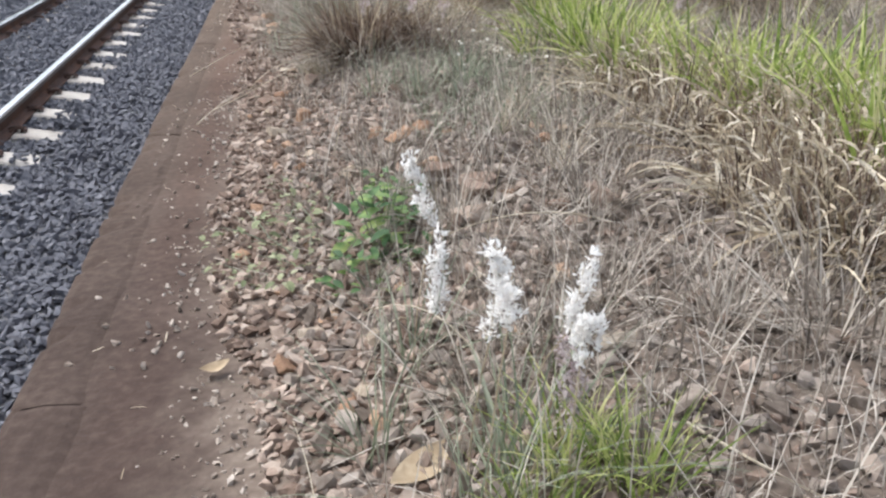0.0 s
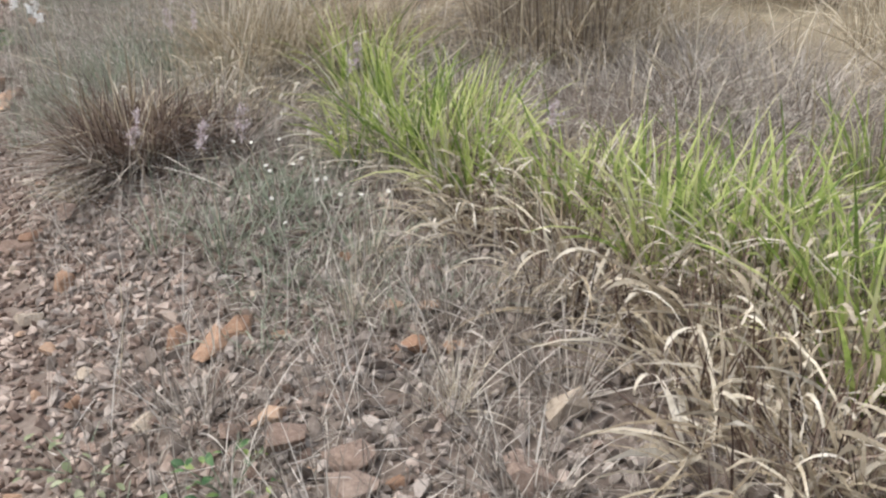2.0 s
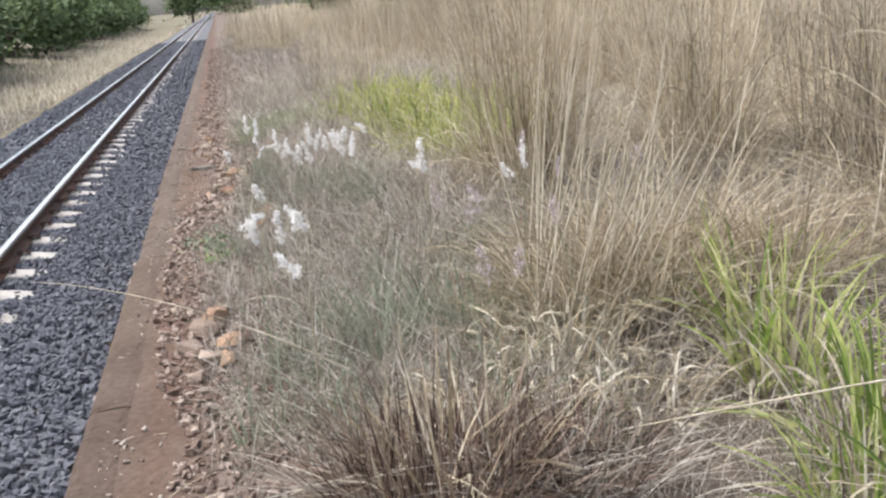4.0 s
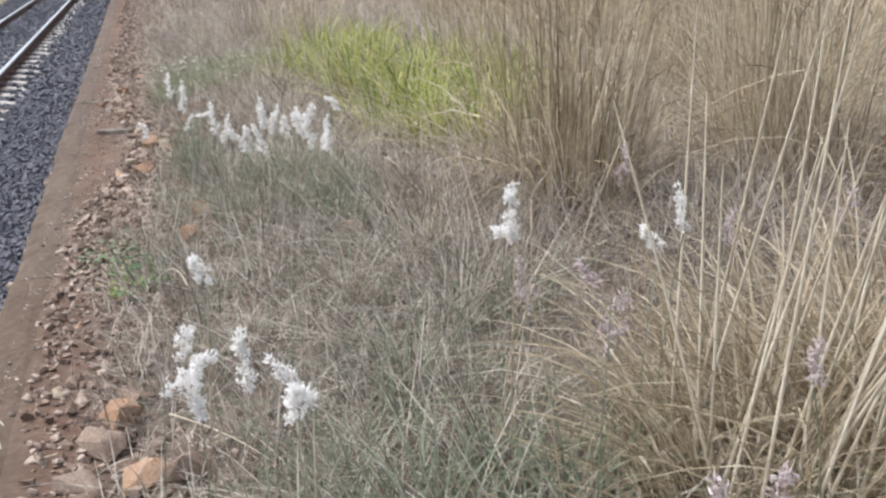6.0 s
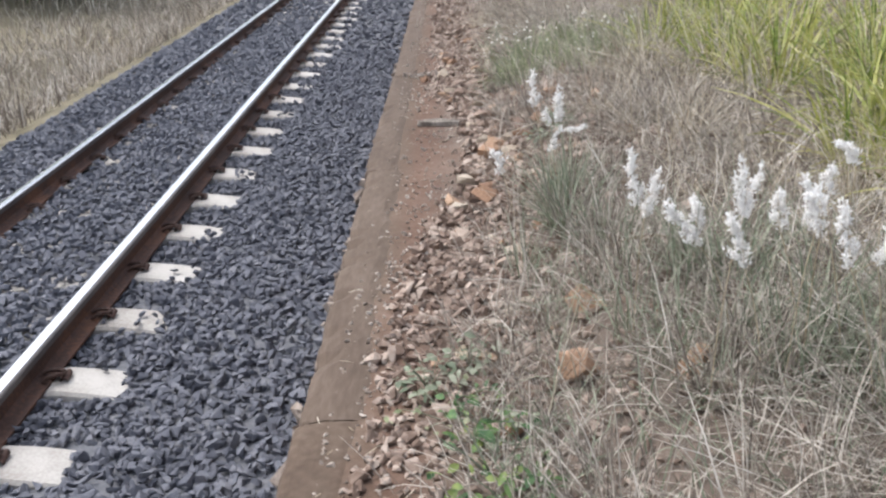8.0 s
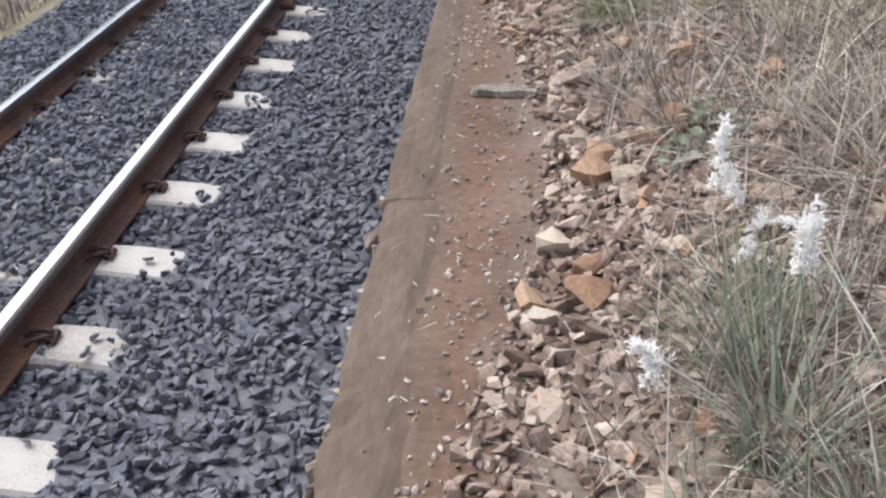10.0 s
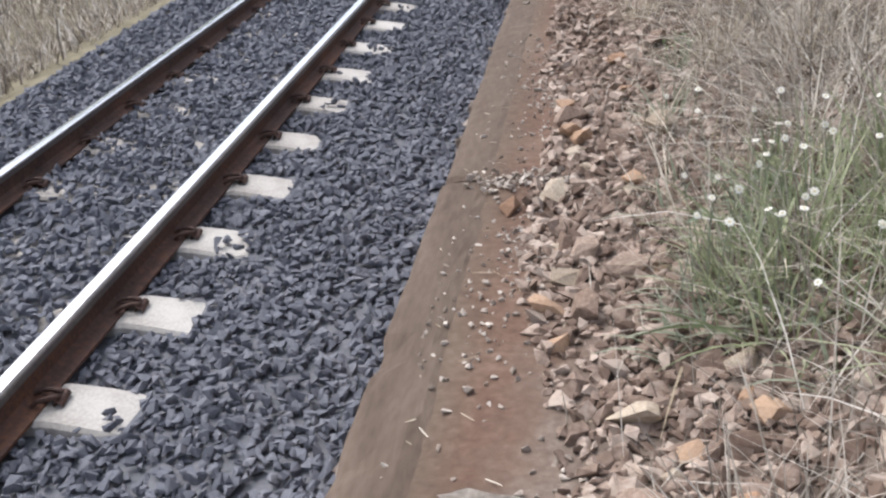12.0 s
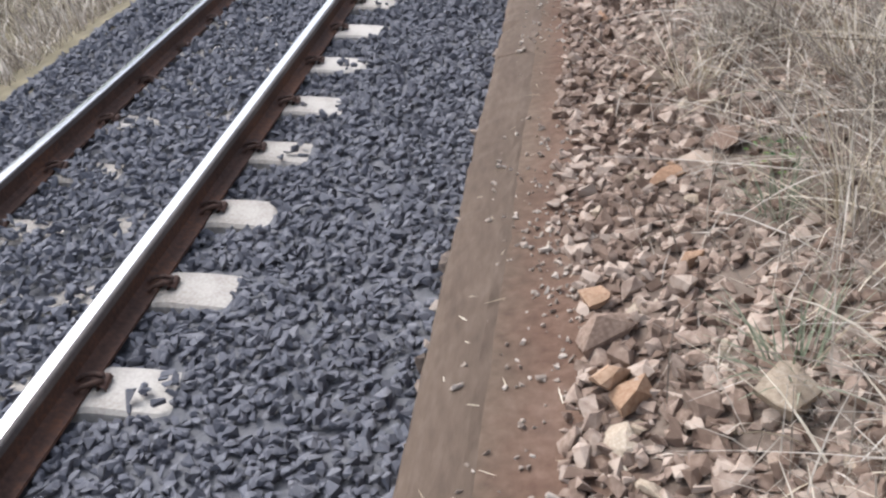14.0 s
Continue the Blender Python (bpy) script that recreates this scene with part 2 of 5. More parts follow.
    l.new(noise_of(60, 6), bn.inputs["Height"]), l.new(bn.outputs["Normal"], b.inputs["Normal"])
    return m


M_PLATFORM = platform_material()
M_GRIT = material("pale_grit", [(0.20, 0.16, 0.13), (0.31, 0.26, 0.215), (0.47, 0.41, 0.35)], 0.92, 20, 90, bump=0.3, island=0.5, object_space=False)


# ---- building helpers ----
def mesh_of(name, verts, faces, mat, smooth=False):
    """A mesh from arrays of corners and of equal-sized faces."""
    verts, faces = np.asarray(verts, np.float32), np.asarray(faces, np.int32)
    me = bpy.data.meshes.new(name)
    k = faces.shape[1]
    me.vertices.add(len(verts))
    me.vertices.foreach_set("co", verts.ravel())
    me.loops.add(faces.size)
    me.loops.foreach_set("vertex_index", faces.ravel())
    me.polygons.add(len(faces))
    me.polygons.foreach_set("loop_start", np.arange(0, faces.size, k, dtype=np.int32))
    me.polygons.foreach_set("use_smooth", np.full(len(faces), smooth))
    for m in (mat if isinstance(mat, (list, tuple)) else [mat]):
        me.materials.append(m)
    me.update(calc_edges=True)
    return me


def part(name, data, parent, label="", at=(0, 0, 0), turn=0.0):
    ob = new(name, data)
    ob.parent = parent
    ob.matrix_basis = pose(*at, 0, 0, turn)
    if label:
        ob["label"] = label
    return ob


def bm_mesh(name, bm, mat, smooth=False):
    me = bpy.data.meshes.new(name)
    bm.to_mesh(me)
    bm.free()
    me.materials.append(mat)
    if smooth:
        me.polygons.foreach_set("use_smooth", np.full(len(me.polygons), True))
    return me


def smooth01(a):
    a = np.clip(a, 0, 1)
    return a * a * (3 - 2 * a)


def bumps(x, y, f, seed=0.0):
    """Cheap smooth unevenness between about -1 and 1."""
    return (np.sin(f * x * 1.3 + 1.7 * np.sin(f * 0.7 * y + seed) + seed) * np.cos(f * y * 0.9 + 1.3 * np.sin(f * 0.8 * x + 2 * seed)) +
            0.5 * np.sin(2.3 * f * x + seed * 3 + np.sin(1.9 * f * y)) * np.cos(2.1 * f * y + seed)) / 1.5


def strip_x(y):
    """How far in from the edge the bare trodden strip reaches."""
    return np.interp(y, [0.72, 1.25, 1.68, 2.24, 3.19, 4.01, 4.68, 5.41, 6.04, 6.94, 7.47, 7.98, 8.45, 8.91, 9.45, 10.06, 10.40, 11.03, 12.00, 15.81],
                     [0.48, 0.47, 0.39, 0.30, 0.30, 0.25, 0.26, 0.17, 0.16, 0.18, 0.21, 0.30, 0.37, 0.36, 0.26, 0.20, 0.26, 0.23, 0.22, 0.23])


def ground_z(x, y):
    """The platform's surface: flat beside the edge, a low rubble bank further in."""
    x, y = np.asarray(x, float), np.asarray(y, float)
    rough = smooth01((x - 0.28) / 0.4)
    return 0.16 * smooth01((x - 0.3) / 0.65) + rough * (0.018 * bumps(x, y, 4.0, 1.0) + 0.008 * bumps(x, y, 13.0, 2.0)) + 0.004 * bumps(x, y, 5, 3.0) * (1 - rough)


def bed_z(x, y):
    """The top of the ballast."""
    x, y = np.asarray(x, float), np.asarray(y, float)
    z = np.full(np.broadcast(x, y).shape, Z_SLEEPER - 0.062)
    z = z - 0.30 * smooth01((-3.40 - x) / 0.8) - 0.02 * smooth01((x + 0.25) / 0.2)
    return z + 0.012 * bumps(x, y, 5, 4.0)


def blade_arrays(base, length, width, az, lean, droop, segs=4, tip=0.15, belly=0.35, twist=None):
    """Arched leaf blades: base (n,3), angles in radians; lean from upright at the foot, droop gained up to the tip."""
    base = np.asarray(base, float)
    n = len(base)
    s = np.linspace(0, 1, segs + 1)
    th = lean[:, None] + droop[:, None] * s[None, :] ** 1.3
    step = length[:, None] / segs
    mid = 0.5 * (th[:, 1:] + th[:, :-1])
    out = np.concatenate([np.zeros((n, 1)), np.cumsum(np.sin(mid) * step, 1)], 1)
    up = np.concatenate([np.zeros((n, 1)), np.cumsum(np.cos(mid) * step, 1)], 1)
    ca, sn = np.cos(az), np.sin(az)
    p = np.stack([base[:, 0:1] + out * ca[:, None], base[:, 1:2] + out * sn[:, None], base[:, 2:3] + up], 2)
    w = np.where(s < belly, 0.6 + 0.4 * s / belly, 1 - (1 - tip) * (s - belly) / (1 - belly))
    tw = (twist if twist is not None else np.zeros(n))[:, None] * s[None, :]
    sx, sy = -sn[:, None] * np.cos(tw), ca[:, None] * np.cos(tw)
    side = np.stack([sx, sy, np.sin(tw) + 0 * sx], 2) * (0.5 * width[:, None] * w[None, :])[:, :, None]
    v = np.stack([p - side, p + side], 2).reshape(n, -1, 3)
    k = np.arange(segs)
    q = np.stack([2 * k, 2 * k + 1, 2 * k + 3, 2 * k + 2], 1)
    f = (q[None] + (np.arange(n) * 2 * (segs + 1))[:, None, None]).reshape(-1, 4)
    return v.reshape(-1, 3), f


def join_arrays(parts):
    vs, fs, o = [], [], 0
    for v, f in parts:
        vs.append(v), fs.append(f + o)
        o += len(v)
    return np.concatenate(vs), np.concatenate(fs)


def tuft_mesh(name, n, radius, length, width, mat, lean=(0.05, 0.6), droop=(0.2, 1.2), segs=4, twist=0.8, belly=0.35, tip=0.12, rise=0.0):
    """Blades that rise from one foot and spread outwards."""
    az = rng.uniform(0, 2 * math.pi, n)
    r = radius * np.sqrt(rng.uniform(0, 1, n))
    baz = az + rng.normal(0, 0.7, n)
    base = np.stack([r * np.cos(baz), r * np.sin(baz), rng.uniform(0, 1, n) * rise - 0.01], 1)
    v, f = blade_arrays(base, rng.uniform(*length, n), rng.uniform(*width, n), az, rng.uniform(*lean, n), rng.uniform(*droop, n),
                        segs, tip, belly, rng.normal(0, twist, n))
    return mesh_of(name, v, f, mat)


def tube(points, radii, sides=5):
    """A closed tapering tube along points."""
    pts = [Vector(p) for p in points]
    v, f = [], []
    for i, p in enumerate(pts):
        d = (pts[min(i + 1, len(pts) - 1)] - pts[max(i - 1, 0)]).normalized()
        a = d.orthogonal().normalized()
        b = d.cross(a)
        for k in range(sides):
            c = 2 * math.pi * k / sides
            v.append(p + radii[i] * (math.cos(c) * a + math.sin(c) * b))
    for i in range(len(pts) - 1):
        for k in range(sides):
            f.append((i * sides + k, i * sides + (k + 1) % sides, (i + 1) * sides + (k + 1) % sides, (i + 1) * sides + k))
    return np.array([tuple(q) for q in v]), np.array(f)


def stone_template(count, flat=0.7, seed=0):
    """An angular broken stone as a closed hull."""
    r = np.random.default_rng(seed)
    bm = bmesh.new()
    for _ in range(count):
        d = r.normal(0, 1, 3)
        d /= np.abs(d).max() ** 0.85 * np.linalg.norm(d) ** 0.15
        d *= r.uniform(0.8, 1.0)
        bm.verts.new(d * np.array([1, r.uniform(0.65, 0.95), flat]) * 0.5)
    bmesh.ops.convex_hull(bm, input=bm.verts)
    loose = [v for v in bm.verts if not v.link_faces]
    bmesh.ops.delete(bm, geom=loose, context="VERTS")
    bmesh.ops.triangulate(bm, faces=bm.faces)
    bm.verts.ensure_lookup_table(), bm.verts.index_update()
    v = np.array([tuple(p.co) for p in bm.verts])
    f = np.array([[p.index for p in t.verts] for t in bm.faces])
    bm.free()
    return v, f


TEMPLATES = [stone_template(10, 0.62, 40 + i) for i in range(10)]


def scatter_stones(name, xy, z, size, mat, tilt=1.0, sink=0.15):
    """Many loose stones in one mesh."""
    n = len(xy)
    kind = rng.integers(0, len(TEMPLATES), n)
    parts_ = []
    for k, (tv, tf) in enumerate(TEMPLATES):
        i = np.where(kind == k)[0]
        if not len(i):
            continue
        m = len(i)
        a, b, c = rng.uniform(0, 2 * math.pi, m), rng.normal(0, 0.38 * tilt, m), rng.normal(0, 0.38 * tilt, m)
        sv = tv[None] * (size[i, None, None] * rng.uniform(0.75, 1.25, (m, 1, 3)))
        x, y, zz = sv[..., 0], sv[..., 1], sv[..., 2]
        y, zz = y * np.cos(b)[:, None] - zz * np.sin(b)[:, None], y * np.sin(b)[:, None] + zz * np.cos(b)[:, None]
        x, zz = x * np.cos(c)[:, None] - zz * np.sin(c)[:, None], x * np.sin(c)[:, None] + zz * np.cos(c)[:, None]
        x, y = x * np.cos(a)[:, None] - y * np.sin(a)[:, None], x * np.sin(a)[:, None] + y * np.cos(a)[:, None]
        lift = -zz.min(1) - sink * size[i]
        v = np.stack([x + xy[i, 0:1], y + xy[i, 1:2], zz + (z[i] + lift)[:, None]], 2).reshape(-1, 3)
        f = (tf[None] + (np.arange(m) * len(tv))[:, None, None]).reshape(-1, 3)
        parts_.append((v, f))
    v, f = join_arrays(parts_)
    return new(name, mesh_of(name, v, f, mat))


# ---- ground: one sheet to the horizon ----
def spread(fine_a, fine_b, step, far_a, far_b):
    a = np.arange(fine_a, fine_b + 1e-6, step)
    lo, hi, d, e = [], [], step, step
    p = fine_a
    while p > far_a:
        d *= 1.35
        p -= d
        lo.append(p)
    p = fine_b
    while p < far_b:
        e *= 1.35
        p += e
        hi.append(p)
    return np.concatenate([lo[::-1], a, hi])


gx = np.concatenate([spread(-7, -0.06, 0.4, -900, -0.07), spread(0.06, 3.2, 0.045, 0.07, 900)])
gx = np.unique(np.round(gx, 4))
gx = np.sort(np.concatenate([gx[(gx <= -0.04) | (gx >= 0.06)], [0.03]]))
gy = spread(-1.5, 15, 0.06, -300, 1200)
GX, GY = np.meshgrid(gx, gy, indexing="ij")
low = -1.00 - 0.25 * smooth01((-3.8 - GX) / 1.0) + 0.5 * smooth01((-7 - GX) / 6) + 0.05 * bumps(GX, GY, 0.8, 5.0) * (GX < -4.1)
high = ground_z(GX, GY) * (GX < 40) + 0.16 * (GX >= 40) + 0.25 * smooth01((GX - 3) / 12) * (1 + 0.3 * bumps(GX, GY, 0.3, 6.0))
GZ = np.where(GX < 0.05, low, high - 0.03 * (GX < 0.10))
ni, nj = GX.shape
gi, gj = np.meshgrid(np.arange(ni - 1), np.arange(nj - 1), indexing="ij")
q0 = (gi * nj + gj).ravel()
gf = np.stack([q0, q0 + nj, q0 + nj + 1, q0 + 1], 1)
gme = mesh_of("ground", np.stack([GX, GY, GZ], 2).reshape(-1, 3), gf, [M_FIELD, M_PLATFORM], True)
fx = 0.5 * (GX[:-1, :-1] + GX[1:, 1:]).ravel()
gme.polygons.foreach_set("material_index", np.where(fx > -0.05, 1, 0).astype(np.int32))
ground = tagged(new("ground", gme), "red-brown earth platform and dry field around the track", "ground", kind="structure")

# ballast bed under the stones
bx, by = np.arange(-4.27, -0.03, 0.12), spread(-6, 24, 0.15, -80, 700)
BX, BY = np.meshgrid(bx, by, indexing="ij")
BZ = bed_z(BX, BY) - 0.014 * (BY < 45) - 0.05 * smooth01((-3.8 - BX) / 0.4)
ni, nj = BX.shape
gi, gj = np.meshgrid(np.arange(ni - 1), np.arange(nj - 1), indexing="ij")
q0 = (gi * nj + gj).ravel()
tagged(new("ballast_bed", mesh_of("ballast_bed", np.stack([BX, BY, BZ], 2).reshape(-1, 3), np.stack([q0, q0 + nj, q0 + nj + 1, q0 + 1], 1), M_BED, True)),
       "dark grey crushed stone bed under the railway track", "ballast", kind="structure")

# ---- platform edge: coping blocks on a rough mortared wall ----
edge = tagged(new("platform_edge"), "worn brown concrete platform edge on a stone wall", "platform edge", kind="structure")


def coping_mesh(length, seed, mat):
    r = np.random.default_rng(seed)
    bm = bmesh.new()
    prof = [(-0.012, -0.16), (-0.012, -0.015), (-0.004, -0.002), (0.012, 0.003), (0.050, 0.004), (0.085, 0.004), (0.100, 0.002), (0.140, -0.006), (0.140, -0.16)]
    ys = np.concatenate([[0.003, 0.010], np.linspace(0.03, length - 0.03, max(6, int(length / 0.045))), [length - 0.010, length - 0.003]])
    rows = []
    for i, y in enumerate(ys):
        chip = (0.004 if i in (0, len(ys) - 1) else 0) + (0.012 * r.random() if r.random() < 0.12 else 0)
        wob = 0.003 * math.sin(3.1 * y + seed) + r.normal(0, 0.0012)
        rows.append([bm.verts.new((x + (wob + chip * 0.7 if x < 0.02 else wob * 0.5), y, z - (chip if 0 < k < 4 else 0) + (r.normal(0, 0.001) if 0 < k < 8 else 0)))
                     for k, (x, z) in enumerate(prof)])
    for a, b in zip(rows[:-1], rows[1:]):
        for k in range(len(prof) - 1):
            bm.faces.new((a[k], a[k + 1], b[k + 1], b[k]))
    bm.faces.new(rows[0][::-1]), bm.faces.new(rows[-1])
    bmesh.ops.recalc_face_normals(bm, faces=bm.faces)
    return bm_mesh("coping_block", bm, mat, False)


COPE = 1.73
copings = [coping_mesh(COPE, s, M_COPING) for s in (1, 2, 3)]
earthen = [coping_mesh(COPE, s, M_PLATFORM) for s in (1, 2, 3)]      # trodden over with the strip's earth
for k in range(-8, 34):
    part("coping_block", (earthen if k < 4 else copings)[k % 3], edge, at=(rng.normal(0, 0.003), 8.47 + COPE * (k - 5), rng.normal(0, 0.002)))
wy = np.arange(-14.7, 60, 0.06)
wz = np.array([-1.30, -1.12, -1.0, -0.85, -0.7, -0.55, -0.4, -0.28, -0.17, -0.155])
wx = -0.030 + 0.014 * bumps(np.arange(len(wz))[None] * 1.1, wy[:, None], 7, 1) + 0.010 * rng.normal(0, 1, (len(wy), len(wz)))
wx = np.clip(wx, -0.07, -0.008)
wx[:, -1] = 0.05
WV = np.stack([wx, np.repeat(wy[:, None], len(wz), 1), np.repeat(wz[None], len(wy), 0)], 2).reshape(-1, 3)
a, b = np.meshgrid(np.arange(len(wy) - 1), np.arange(len(wz) - 1), indexing="ij")
q0 = (a * len(wz) + b).ravel()
part("wall", mesh_of("wall", WV, np.stack([q0, q0 + len(wz), q0 + len(wz) + 1, q0 + 1], 1), M_WALL), edge, "rough mortared rubble wall below the coping")
# stones that stand proud of the wall's head
proud = [mesh_of("wall_stone", TEMPLATES[k][0] * 0.07, TEMPLATES[k][1], M_WALL) for k in range(6)]
for k in range(200):
    ob = part("wall_stone", proud[k % 6], edge)
    ob.matrix_basis = pose(-0.030 + rng.normal(0, 0.006), 3.5 + k * 0.05 + rng.normal(0, 0.015), -0.085 - abs(rng.normal(0, 0.06)),
                           rng.uniform(0, 360), rng.uniform(0, 360), rng.uniform(0, 360)) @ Matrix.Scale(rng.uniform(0.5, 1.15), 4)


# ---- track ----
def rail_part(name, prof, mats, bright=()):
    """A run of rail with this closed profile; bright: the strips of it that wheels have polished."""
    ys = np.concatenate([np.arange(-30, 40, 2.0), np.arange(40, 801, 20.0)])
    n = len(prof)
    v = np.array([(x, y, z) for y in ys for x, z in prof])
    f = np.array([(i * n + k, i * n + (k + 1) % n, (i + 1) * n + (k + 1) % n, (i + 1) * n + k) for i in range(len(ys) - 1) for k in range(n)])
    me = mesh_of(name, v, f[:, ::-1], mats)
    me.polygons.foreach_set("material_index", np.array([1 if (k % n) in bright else 0 for k in range(len(f))], np.int32))
    return me


HEAD = [(-0.008, 0.104), (0.008, 0.104), (0.033, 0.109), (0.036, 0.134), (0.032, 0.140), (0.022, 0.1445), (0.004, 0.146), (-0.024, 0.146), (-0.032, 0.142), (-0.036, 0.134), (-0.033, 0.109)]
FOOT = [(-0.072, 0), (0.072, 0), (0.072, 0.011), (0.026, 0.025), (0.010, 0.038), (0.009, 0.104), (-0.009, 0.104), (-0.010, 0.038), (-0.026, 0.025), (-0.072, 0.011)]
head_me = rail_part("rail_head", HEAD, [M_DARKSTEEL, M_STEEL], (5, 6, 7))
foot_me = rail_part("rail_web", FOOT, [M_RUST, M_STEEL])
for x, mirror in ((X_NEAR + 0.015, 1), (X_FAR - 0.015, -1)):
    th = tagged(new("rail"), "rusty brown steel rail with a polished bright running band", "rail", "rails of the track")
    th.location = (x, 0, H_RAIL - 0.146)
    part("rail_head", head_me, th, "dull steel head with a bright band").scale.x = mirror
    part("rail_web", foot_me, th, "rust-brown web and foot")


def sleeper_mesh():
    """Concrete sleeper, low in the middle, with raised seats under the rails."""
    bm = bmesh.new()
    st = [(-0.95, -0.100, 0.108), (-0.94, -0.084, 0.116), (-0.86, -0.066, 0.120), (-0.78, -0.050, 0.120), (-0.69, -0.036, 0.117), (-0.64, -0.030, 0.116), (-0.60, -0.034, 0.115), (-0.46, -0.034, 0.115), (-0.36, -0.045, 0.11), (-0.2, -0.07, 0.10), (0, -0.08, 0.10)]
    st = st + [(-a, b, c) for a, b, c in st[-2::-1]]
    rows = []
    for x, z, w in st:
        rows.append([bm.verts.new(p) for p in ((x, -w - 0.02, -0.18), (x, -w, z - 0.014), (x, -w + 0.014, z), (x, w - 0.014, z), (x, w, z - 0.014), (x, w + 0.02, -0.18))])
    for p, q in zip(rows[:-1], rows[1:]):
        for k in range(5):
            bm.faces.new((p[k], q[k], q[k + 1], p[k + 1]))
    bm.faces.new(rows[0]), bm.faces.new(rows[-1][::-1])
    bmesh.ops.recalc_face_normals(bm, faces=bm.faces)
    return bm_mesh("body", bm, M_SLEEPER)


def clip_mesh():
    """Bent spring clip in its cast shoulder."""
    pts = [(-0.045, -0.05, 0.012), (-0.02, -0.045, 0.03), (0.015, -0.035, 0.034), (0.04, -0.01, 0.026), (0.03, 0.02, 0.018), (0.0, 0.025, 0.03), (-0.04, 0.02, 0.03), (-0.062, 0.0, 0.026)]
    v1, f1 = tube(pts, [0.009] * len(pts), 6)
    v2, f2 = tube([(0.0, -0.02, 0.0), (0.0, 0.05, 0.0)], [0.026, 0.022], 6)
    v3, f3 = tube([(0.035, -0.03, 0.0), (0.035, 0.04, 0.008)], [0.018, 0.016], 6)
    v, f = join_arrays([(v1, f1), (v2, f2), (v3, f3)])
    return mesh_of("rail_clip", v, f, M_CLIP, True)


body_me, clip_me = sleeper_mesh(), clip_mesh()
mid = 0.5 * (X_NEAR + X_FAR)
sleeper = tagged(new("sleeper"), "pale weathered concrete sleeper half buried in ballast", "sleeper", "sleepers under the rails")
part("body", body_me, sleeper)
for side in (X_NEAR, X_FAR):
    for s, turn in ((0.062, 0), (-0.062, 180)):
        part("rail_clip", clip_me, sleeper, "rusty spring clip", (side + (0.015 if side == X_NEAR else -0.015) - mid + s * 1.35, 0, -0.026), turn)
sleeper.matrix_basis = pose(mid, SLEEPER_Y - 15 * SLEEPER_GAP, Z_SLEEPER)
for k in [*range(-30, -15), *range(-14, 60)]:
    copy_thing(sleeper, pose(mid + rng.normal(0, 0.008), SLEEPER_Y + k * SLEEPER_GAP + rng.normal(0, 0.004), Z_SLEEPER, 0, 0, rng.normal(0, 0.4)))
for k in range(60, 260):
    ob = new("sleeper", body_me)
    ob.matrix_basis = pose(mid, SLEEPER_Y + k * SLEEPER_GAP, Z_SLEEPER)
    tagged(ob, "pale weathered concrete sleeper half buried in ballast", "sleeper", "sleepers under the rails")

# ---- loose ballast ----
def ballast_field(name, x0, x1, y0, y1, per, size, label):
    n = int((x1 - x0) * (y1 - y0) * per)
    xy = np.stack([rng.uniform(x0, x1, n), rng.uniform(y0, y1, n)], 1)
    off = np.abs((xy[:, 1] - SLEEPER_Y + SLEEPER_GAP / 2) % SLEEPER_GAP - SLEEPER_GAP / 2)
    dx = np.minimum(np.abs(xy[:, 0] - X_NEAR), np.abs(xy[:, 0] - X_FAR))
    on_sleeper = (off < rng.uniform(0.118, 0.145, n)) & (xy[:, 0] < X_NEAR + rng.uniform(0.36, 0.42, n)) & (xy[:, 0] > X_FAR - 0.39)
    middle = (xy[:, 0] > X_FAR + 0.20 + 0.1 * np.sin(xy[:, 1] * 9)) & (xy[:, 0] < X_NEAR - 0.08) | (xy[:, 0] < X_NEAR - 0.08) & (rng.random(n) < 0.6) | (xy[:, 0] < X_FAR - 0.1)
    cover = 0.006 + 0.16 * (np.sin(np.round(xy[:, 1] / SLEEPER_GAP) * 2.7) > 0.2) * (xy[:, 0] > X_NEAR + 0.24)
    keep = (dx > 0.075) & (~on_sleeper | middle | (rng.random(n) < cover))
    xy, on_sleeper = xy[keep], on_sleeper[keep]
    z = bed_z(xy[:, 0], xy[:, 1]) + rng.uniform(-0.022, 0.008, len(xy))
    brim = (off[keep] < 0.15) & ~on_sleeper & (dx[keep] < 0.40)
    z = np.where(brim, Z_SLEEPER - 0.078, z)
    z = np.where(on_sleeper & ~middle[keep], Z_SLEEPER - 0.042, z)
    z = np.where(middle[keep], z + 0.030, z)
    z = np.where(on_sleeper & middle[keep] & (xy[:, 0] < X_FAR + 0.3), np.maximum(z, Z_SLEEPER - 0.030), z)
    s = rng.uniform(*size, len(xy))
    return tagged(scatter_stones(name, xy, z, s, M_BALLAST), label, "ballast", kind="stuff")


LAB = "angular blue-grey crushed stone ballast round the sleepers"
ballast_field("ballast_stones", -1.75, -0.035, 2.6, 16.5, 1250, (0.032, 0.064), LAB)
ballast_field("ballast_stones", -4.05, -1.75, 6.5, 19.0, 860, (0.035, 0.067), LAB)
ballast_field("ballast_stones", -4.05, -0.035, 16.5, 34.0, 150, (0.06, 0.095), LAB)
ballast_field("ballast_stones", -4.05, -1.75, -6.0, 6.5, 150, (0.06, 0.095), LAB)
ballast_field("ballast_stones", -1.75, -0.035, -6.0, 2.6, 150, (0.06, 0.095), LAB)
ballast_field("ballast_stones", -4.05, -0.035, 34.0, 70.0, 55, (0.09, 0.13), LAB)


